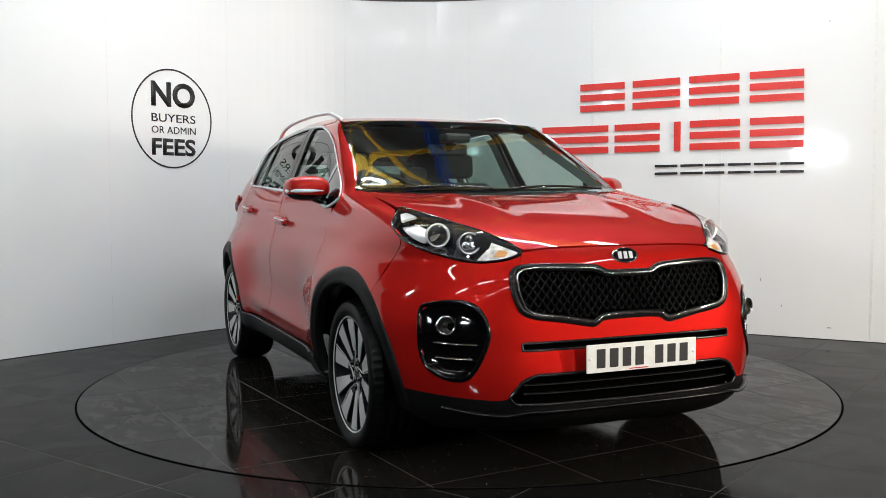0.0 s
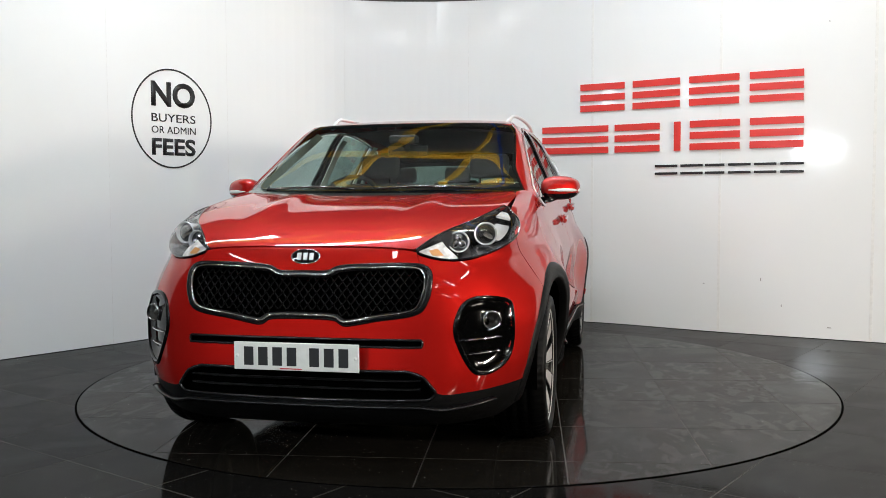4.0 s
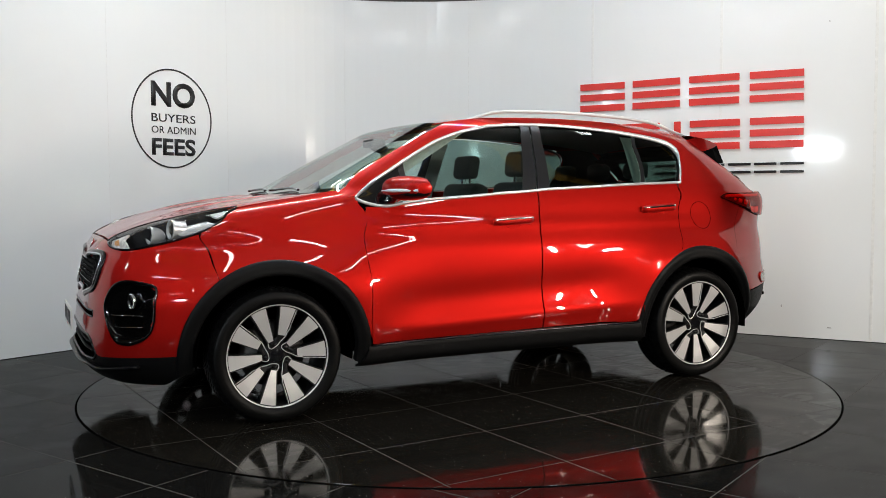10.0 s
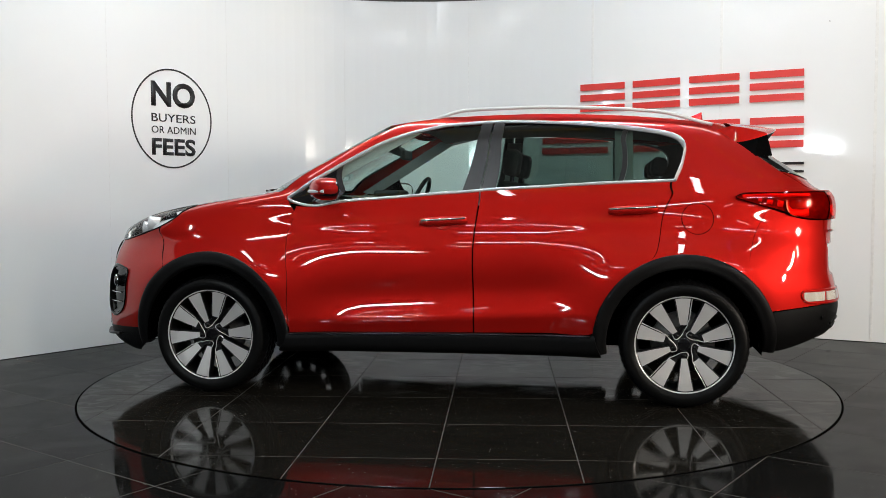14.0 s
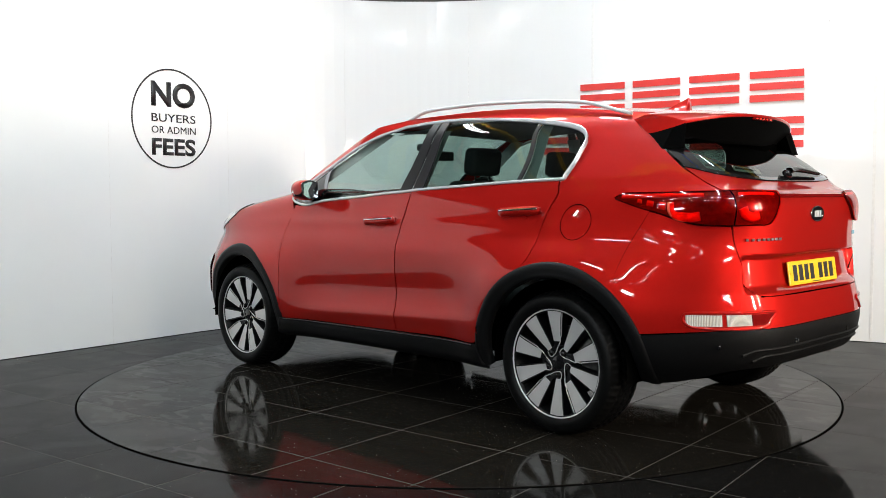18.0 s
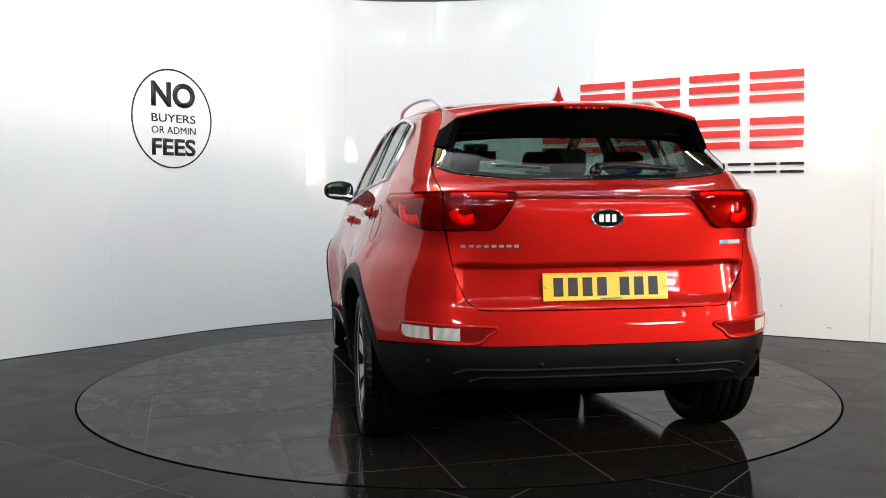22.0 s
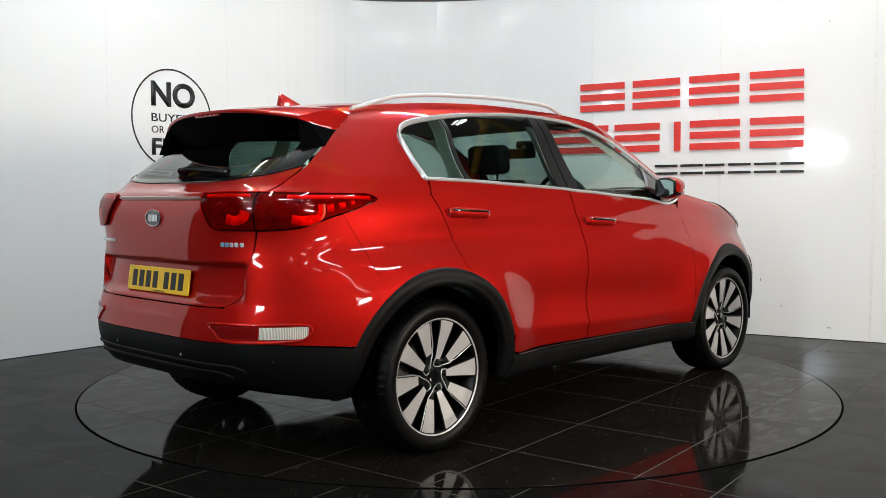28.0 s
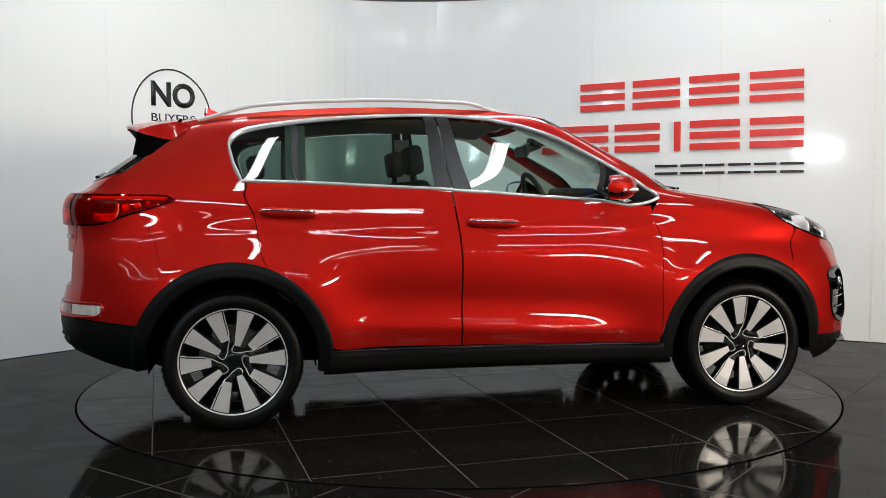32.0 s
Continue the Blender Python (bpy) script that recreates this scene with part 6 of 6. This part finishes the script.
# ---------------------------------------------------------------- windscreen, cabin, underside
def build_cabin(car):
    bot = QF((0, 1.160), (0.4, 1.160), (0.60, 1.162)) + PILLAR_EDGE[:1]
    top = SCREEN_TOP
    side = PILLAR_EDGE
    P = across(bot, top, 30, 24, -0.003, side)
    sheet("windscreen", P, SCREEN_GLASS, car, "wide clear windscreen")
    # dark band round the windscreen
    L = np.concatenate([run(bot, 30)[::1], run(side, 30)[1:], run(top, 30)[::-1][1:]])
    mid = np.array([float(q_from_y(0, 1.36, True)), 1.36])
    rows = []
    for k in (0.0, 0.05, 0.1):
        R = L + (mid - L) * np.array([k * 0.5, k * 1.1])
        rows.append(skin(R[:, 0], R[:, 1], -0.006))
    half = np.stack(rows, 1)
    sheet("windscreen_band", np.concatenate([half, mirror_y(half)[::-1][1:]]), GLOSS_BLACK, car)
    # cowl and wipers
    ys = np.linspace(-0.70, 0.70, 40)
    rows = []
    for dx, z in ((0.09, 1.122), (0.03, 1.132), (-0.02, 1.150), (-0.06, 1.164)):
        rows.append(np.stack([1.045 - 0.03 * (ys / 0.7) ** 2 + dx - 0.02, ys, z + 0 * ys], -1))
    sheet("cowl", np.stack(rows, 1), BLACK_TRIM, car, "black cowl under the windscreen")
    for y0, y1 in ((0.55, 0.02), (-0.10, -0.58)):
        t = np.linspace(0, 1, 14)
        yy = y0 + (y1 - y0) * t
        zz = 1.164 + 0.012 * np.sin(t * math.pi)
        p = skin(q_from_y(yy, zz, True), zz, 0.012)
        p[:, 1] *= np.sign(yy + 1e-9)
        v, f = tube_data(p, 0.008, 0.007, 6)
        part("wiper", v, f, GLOSS_BLACK, car, "black windscreen wiper")
    # near-black shell that paints shade behind the panel gaps, open at the wheels
    qs, zs = np.linspace(-2, 2, 160), np.linspace(0.24, 1.13, 30)
    Q, Z = np.meshgrid(qs, zs, indexing="ij")
    P = skin(Q, Z, -0.06)
    for R in (P, mirror_y(P)):
        verts = R.reshape(-1, 3)
        faces = []
        for f in grid_faces(160, 30):
            c = verts[list(f)].mean(axis=0)
            if min(math.hypot(c[0] - AXLE, c[2] - HUB_Z), math.hypot(c[0] + AXLE, c[2] - HUB_Z)) > 0.465 and not (c[2] > 1.02 and c[0] > 1.1) and not (c[2] > 0.86 and c[0] > 1.4):
                faces.append(f)
        part("shade_shell", verts, faces, VOID_SHADE, car)
    bm_part("underbody", box_bm(3.5, 1.10, 0.12, (0, 0, 0.33), 0.03), VOID_SHADE, car)
    bm_part("cabin_floor", box_bm(3.0, 1.5, 0.04, (-0.4, 0, 0.45), 0.01), VOID_SHADE, car)
    # wheel wells, with the shade under the arches put into their colour
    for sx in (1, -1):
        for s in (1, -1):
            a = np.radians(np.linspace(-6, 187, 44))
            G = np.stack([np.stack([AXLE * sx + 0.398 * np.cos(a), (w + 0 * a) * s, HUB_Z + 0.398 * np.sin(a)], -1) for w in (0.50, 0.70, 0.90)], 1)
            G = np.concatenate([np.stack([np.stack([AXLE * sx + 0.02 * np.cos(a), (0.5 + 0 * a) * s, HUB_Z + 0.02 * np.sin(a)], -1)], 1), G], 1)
            sheet("wheel_well", G, VOID_SHADE, car)
    # headlining
    xs, w = np.linspace(0.20, -1.62, 20), np.linspace(-1, 1, 15)
    top = curve_at(ROOF, xs) - 0.055
    X = np.broadcast_to(xs[:, None], (20, 15))
    sheet("headlining", np.stack([X, 0.54 * w[None] * np.ones((20, 1)), top[:, None] - 0.03 * np.abs(w[None]) ** 3], -1), HEADLINER, car)
    # dashboard
    ys = np.linspace(-0.68, 0.68, 30)
    rows = [np.stack([x - 0.05 * (ys / 0.68) ** 2, ys, z + 0 * ys], -1) for x, z in ((1.0, 1.10), (0.85, 1.135), (0.66, 1.145), (0.52, 1.12), (0.48, 1.04), (0.52, 0.90), (0.62, 0.6))]
    sheet("dashboard", np.stack(rows, 1), CABIN_DARK, car, "black moulded dashboard")
    bm_part("instrument_hood", box_bm(0.18, 0.34, 0.05, (0.55, -0.37, 1.155), 0.02), CABIN_DARK, car)
    # steering wheel on the right
    a = np.linspace(0, 2 * math.pi, 40, endpoint=False)
    tilt = radians(24)
    ring = np.stack([0.36 - 0.185 * np.sin(a) * math.sin(tilt), -0.355 + 0.185 * np.cos(a), 1.088 + 0.185 * np.sin(a) * math.cos(tilt)], -1)
    v, f = tube_data(ring, 0.015, 0.015, 8, up=(1, 0, 0.3), closed=True)
    wheel = part("steering_wheel", v, f, CABIN_DARK, car, "black steering wheel")
    bm_part("hub", box_bm(0.05, 0.17, 0.13, (0.37, -0.355, 1.078), 0.02), CABIN_DARK, wheel)
    for dy in (-0.13, 0.13):
        bm_part("spoke", box_bm(0.02, 0.12, 0.03, (0.365, -0.355 + dy, 1.088), 0.006), BRUSHED, wheel)
    # seats
    def seat(x, y, width, name):
        back = bm_part(name, box_bm(0.13, width, 0.62, (x, y, 0.92), 0.05, 3, Matrix.Rotation(radians(-14), 4, "Y")), SEAT_CLOTH, car, "dark cloth seat", True)
        bm_part("cushion", box_bm(0.50, width, 0.16, (x + 0.28, y, 0.58), 0.05, 3), SEAT_CLOTH, back, "", True)
        return back

    def headrest(x, y, z, parent, wide=0.26, high=0.17):
        bm_part("headrest", box_bm(0.09, wide, high, (x, y, z), 0.035, 3, Matrix.Rotation(radians(-8), 4, "Y")), SEAT_CLOTH, parent, "", True)
        for dy in (-0.06, 0.06):
            v, f = tube_data([(x + 0.01, y + dy, z - 0.18), (x, y + dy, z - 0.04)], 0.006, sides=6)
            part("headrest_post", v, f, CHROME_DARK, parent)

    for y in (0.37, -0.37):
        b = seat(-0.30, y, 0.50, "front_seat")
        headrest(-0.37, y, 1.335, b, 0.26, 0.16)
    b = seat(-1.12, 0, 1.26, "rear_seat")
    for y in (0.42, 0.0, -0.42):
        headrest(-1.22, y, 1.300, b, 0.20, 0.11)
    # mirror inside
    m = bm_part("inner_mirror", box_bm(0.03, 0.24, 0.065, (0.36, 0.0, 1.405), 0.012, 2), CABIN_DARK, car, "small inner mirror on the windscreen")
    v, f = tube_data([(0.38, 0, 1.42), (0.47, 0, 1.455)], 0.02, 0.03, 8)
    part("mirror_foot", v, f, CABIN_DARK, m)
    bm_part("sensor_box", box_bm(0.10, 0.16, 0.05, (0.46, 0.0, 1.465), 0.015), CABIN_DARK, car)
    # inner door cards and pillars
    for s in (1, -1):
        P = skin(*np.meshgrid(np.linspace(-0.62, 0.42, 30), np.linspace(0.84, 1.14, 8), indexing="ij"), -0.075)
        sheet("door_card", P * np.array([1, s, 1]), CABIN_DARK, car)
        for x0b, x0t, w in ((-0.23, -0.29, 0.10), (-1.02, -1.02, 0.10)):
            z = np.linspace(1.1, 1.54, 8)
            xc = x0b + (x0t - x0b) * (z - 1.1) / 0.44
            G = np.stack([skin(q_from_x(xc + d, z), z, -0.05) for d in (-w / 2, 0, w / 2)], 1)
            sheet("inner_pillar", G * np.array([1, s, 1]), PILLAR_TRIM, car)
        G = []
        t = np.linspace(0, 1, 16)
        for d in (0.0, 0.05, 0.10):
            G.append(np.stack([0.86 - 0.62 * t - d, (0.765 - 0.165 * t) * s, 1.17 + 0.355 * t - d * 0.2], -1))
        sheet("inner_pillar", np.stack(G, 1) * np.array([1, 1, 1]), PILLAR_TRIM, car)
    # paper sticker in the rear window
    c = skin(q_from_y(0.30, 1.262, False), 1.262, -0.012)
    st = bm_part("window_sticker", box_bm(0.002, 0.24, 0.030, (0, 0, 0), 0.0), PLATE_WHITE, car, "white paper strip inside the rear window")
    st.matrix_local = Matrix.Translation(c) @ pose(0, 0, 0, 4, 38, 0)
    bm_part("print_bar", box_bm(0.001, 0.19, 0.010, (-0.002, 0.01, 0.002)), INK, st)


PILLAR_TRIM = material("grey_pillar_trim", (0.46, 0.46, 0.44), rough=0.8, grain=0.1)


# ---------------------------------------------------------------- wheels
def wheel_meshes():
    """The pieces of one wheel as (name, verts, faces, material, label); its outer face looks to +y."""
    out = []
    n = 180
    half = 0.118
    prof = [(0.250, -half + 0.01), (0.268, -half + 0.002), (0.300, -half - 0.004), (0.322, -half + 0.004), (0.334, -half + 0.022), (0.3405, -0.075), (0.343, -0.058), (0.336, -0.055), (0.336, -0.046),
            (0.343, -0.043), (0.343, -0.010), (0.336, -0.007), (0.336, 0.002), (0.343, 0.005), (0.343, 0.038), (0.336, 0.041), (0.336, 0.050), (0.343, 0.053), (0.3405, 0.075),
            (0.334, half - 0.022), (0.328, half - 0.010), (0.3245, half - 0.0045), (0.318, half + 0.001), (0.300, half + 0.006), (0.285, half + 0.005), (0.272, half + 0.001), (0.264, half - 0.004), (0.250, half - 0.012)]
    v, f = lathe_data(prof, n)
    v = v.reshape(n, len(prof), 3)
    for i in range(n):
        if i % 3 == 0:
            for j in (4, 5, 6, 9, 10, 13, 14, 17, 18, 19, 20):
                r = math.hypot(v[i, j, 0], v[i, j, 2])
                v[i, j, [0, 2]] *= (r - 0.006) / r
    out.append(("tyre", v.reshape(-1, 3), f, RUBBER, "black road tyre"))
    v, f = lathe_data([(0.246, 0.098), (0.252, 0.108), (0.262, 0.111), (0.2645, 0.104), (0.258, 0.09), (0.245, 0.06), (0.235, 0.0), (0.235, -0.10), (0.255, -0.115)], 90)
    out.append(("barrel", v, f, WHEEL_DARK, "dark grey wheel barrel"))
    v, f = lathe_data([(0.2535, 0.1085), (0.256, 0.1105), (0.2625, 0.1125), (0.2645, 0.107)], 90)
    out.append(("rim_edge", v, f, ALLOY, "machined rim edge"))
    v, f = lathe_data([(0.0, 0.0), (0.165, 0.0), (0.17, -0.01), (0.17, -0.03)], 60)
    out.append(("brake_disc", v, f, DISC_STEEL, "bare steel brake disc"))
    v, f = lathe_data([(0.0, 0.078), (0.045, 0.076), (0.066, 0.068), (0.074, 0.05), (0.08, 0.0)], 40)
    out.append(("hub", v, f, WHEEL_DARK, ""))
    v, f = lathe_data([(0.0, 0.084), (0.030, 0.0835), (0.036, 0.081), (0.037, 0.075)], 30)
    out.append(("centre_cap", v, f, GLOSS_BLACK, "black centre cap"))

    def blade(a0, start, faces_only):
        """One broad spoke: machined face over a dark flank, drawn from the hub to the rim."""
        keys = [0.050, 0.075, 0.11, 0.16, 0.21, 0.252]
        rs = np.concatenate([[start], [k for k in keys if k > start + 0.005]])
        w = np.interp(rs, keys, [0.011, 0.014, 0.0195, 0.027, 0.034, 0.041]) * (1.0 if faces_only else 1.14)
        d = np.interp(rs, keys, [0.078, 0.083, 0.088, 0.094, 0.101, 0.1035]) - (0.0 if faces_only else 0.0022)
        verts = []
        for r, h, y in zip(rs, w, d):
            c = a0
            for t, dy in ((-h, 0), (h, 0), (h, -0.05), (-h, -0.05)):
                ca, sa = math.cos(c), math.sin(c)
                verts.append((r * ca - t * sa, y + dy, r * sa + t * ca))
        m = len(rs)
        fc = [(i * 4, i * 4 + 1, i * 4 + 5, i * 4 + 4) for i in range(m - 1)]
        if not faces_only:
            for i in range(m - 1):
                fc += [(i * 4 + 1, i * 4 + 2, i * 4 + 6, i * 4 + 5), (i * 4 + 3, i * 4, i * 4 + 4, i * 4 + 7)]
        return verts, fc

    for k in range(10):
        # every other spoke stops short at a dark teardrop, the rest run in to a wheel nut
        start = 0.104 if k % 2 else 0.076
        a0 = k * math.pi / 5
        v, f = blade(a0, start, True)
        out.append(("spoke_face", v, f, ALLOY, "machined spoke face"))
        v, f = blade(a0, start - 0.02, False)
        out.append(("spoke", v, f, WHEEL_DARK, ""))
    for k in range(5):
        a = 2 * k * math.pi / 5
        v, f = lathe_data([(0.0, 0.0955), (0.007, 0.0945), (0.0115, 0.090), (0.0125, 0.080), (0.0125, 0.07)], 14)
        v = v + np.array([0.058 * math.cos(a), 0, 0.058 * math.sin(a)])
        out.append(("wheel_nut", v, f, NUT_BLACK, "black wheel nut"))
        # dark teardrop from the short spoke's root to the nut
        b = a + math.pi / 5
        path = np.array([(0.116 * math.cos(b), 0.076, 0.116 * math.sin(b)), (0.090 * math.cos(b - 0.10), 0.074, 0.090 * math.sin(b - 0.10)),
                         (0.070 * math.cos(b - 0.34), 0.072, 0.070 * math.sin(b - 0.34)), (0.058 * math.cos(a), 0.070, 0.058 * math.sin(a))])
        v, f = tube_data(smooth_path(path, 12), 0.013, 0.008, 8, up=(0, 1, 0))
        out.append(("spoke_root", v, f, WHEEL_DARK, ""))
        # thin bright line beside the short spoke, curling in round the nut to the long spoke
        r = np.linspace(0.250, 0.105, 10)
        w = np.interp(r, [0.050, 0.075, 0.11, 0.16, 0.21, 0.252], [0.011, 0.014, 0.0195, 0.027, 0.034, 0.041])
        polar = [(rr, b + (ww + 0.0075) / rr * (1.0 if rr > 0.13 else 0.8)) for rr, ww in zip(r, w)] + [(0.072, b + 0.02), (0.053, b - 0.16), (0.043, b - 0.52), (0.044, b - 0.90), (0.058, b - 1.0), (0.078, b - 0.84)]
        pts = smooth_path([(q * math.cos(c), np.interp(q, [0.05, 0.252], [0.0835, 0.1035]), q * math.sin(c)) for q, c in polar], 40)
        v, f = tube_data(pts, 0.0024, 0.003, 6, up=(0, 1, 0))
        out.append(("spoke_line", v, f, ALLOY, ""))
    return out


def build_wheels(car):
    pieces = wheel_meshes()
    made = {}
    for sx, s, phase in ((1, 1, 67), (-1, 1, 52), (-1, -1, 33), (1, -1, 49)):
        wheel = None
        for i, (name, v, f, mat, label) in enumerate(pieces):
            key = (i, s)
            if key not in made:
                vv = np.array(v, float) * np.array([s, s, 1])
                ob = part(name, vv, [tuple(g) for g in f], mat, None, label, smooth=name not in ("spoke", "spoke_face"))
                made[key] = ob.data
            else:
                ob = new(name, made[key])
                if label:
                    ob["label"] = label
            if wheel is None:
                wheel = ob
                ob.name = "wheel"
                ob["label"] = "black tyre on a ten-spoke machined alloy wheel"
                ob.parent = car
                ob.matrix_local = pose(AXLE * sx, 0.805 * s, HUB_Z, 0, -phase * s, 0)
            else:
                ob.parent = wheel


# ---------------------------------------------------------------- the car put together
car = tagged(new("car"), "glossy metallic red five-door sport utility car on the turntable", "car")
build_body(car)
build_front(car)
build_sides(car)
build_rear(car)
build_cabin(car)
build_wheels(car)
plate(car, "front_plate", 2.250, 0.506, 1, 0, PLATE_WHITE, "white front number plate with black bars")
plate(car, "rear_plate", -2.168, 0.775, -1, -8, PLATE_YELLOW, "yellow rear number plate with black bars")


def motions():
    steps = [i * 0.5 for i in range(65)]
    walk(turntable, [(t, pose(0, 0, 0, 0, 0, heading(t))) for t in steps])
    rows = []
    for t in steps:
        a = radians(heading(t))
        x, y = CAR_X * math.cos(a) - CAR_Y * math.sin(a), CAR_X * math.sin(a) + CAR_Y * math.cos(a)
        rows.append((t, pose(x, y, DISC_TOP, 0, 0, heading(t))))
    walk(car, rows)


motions()
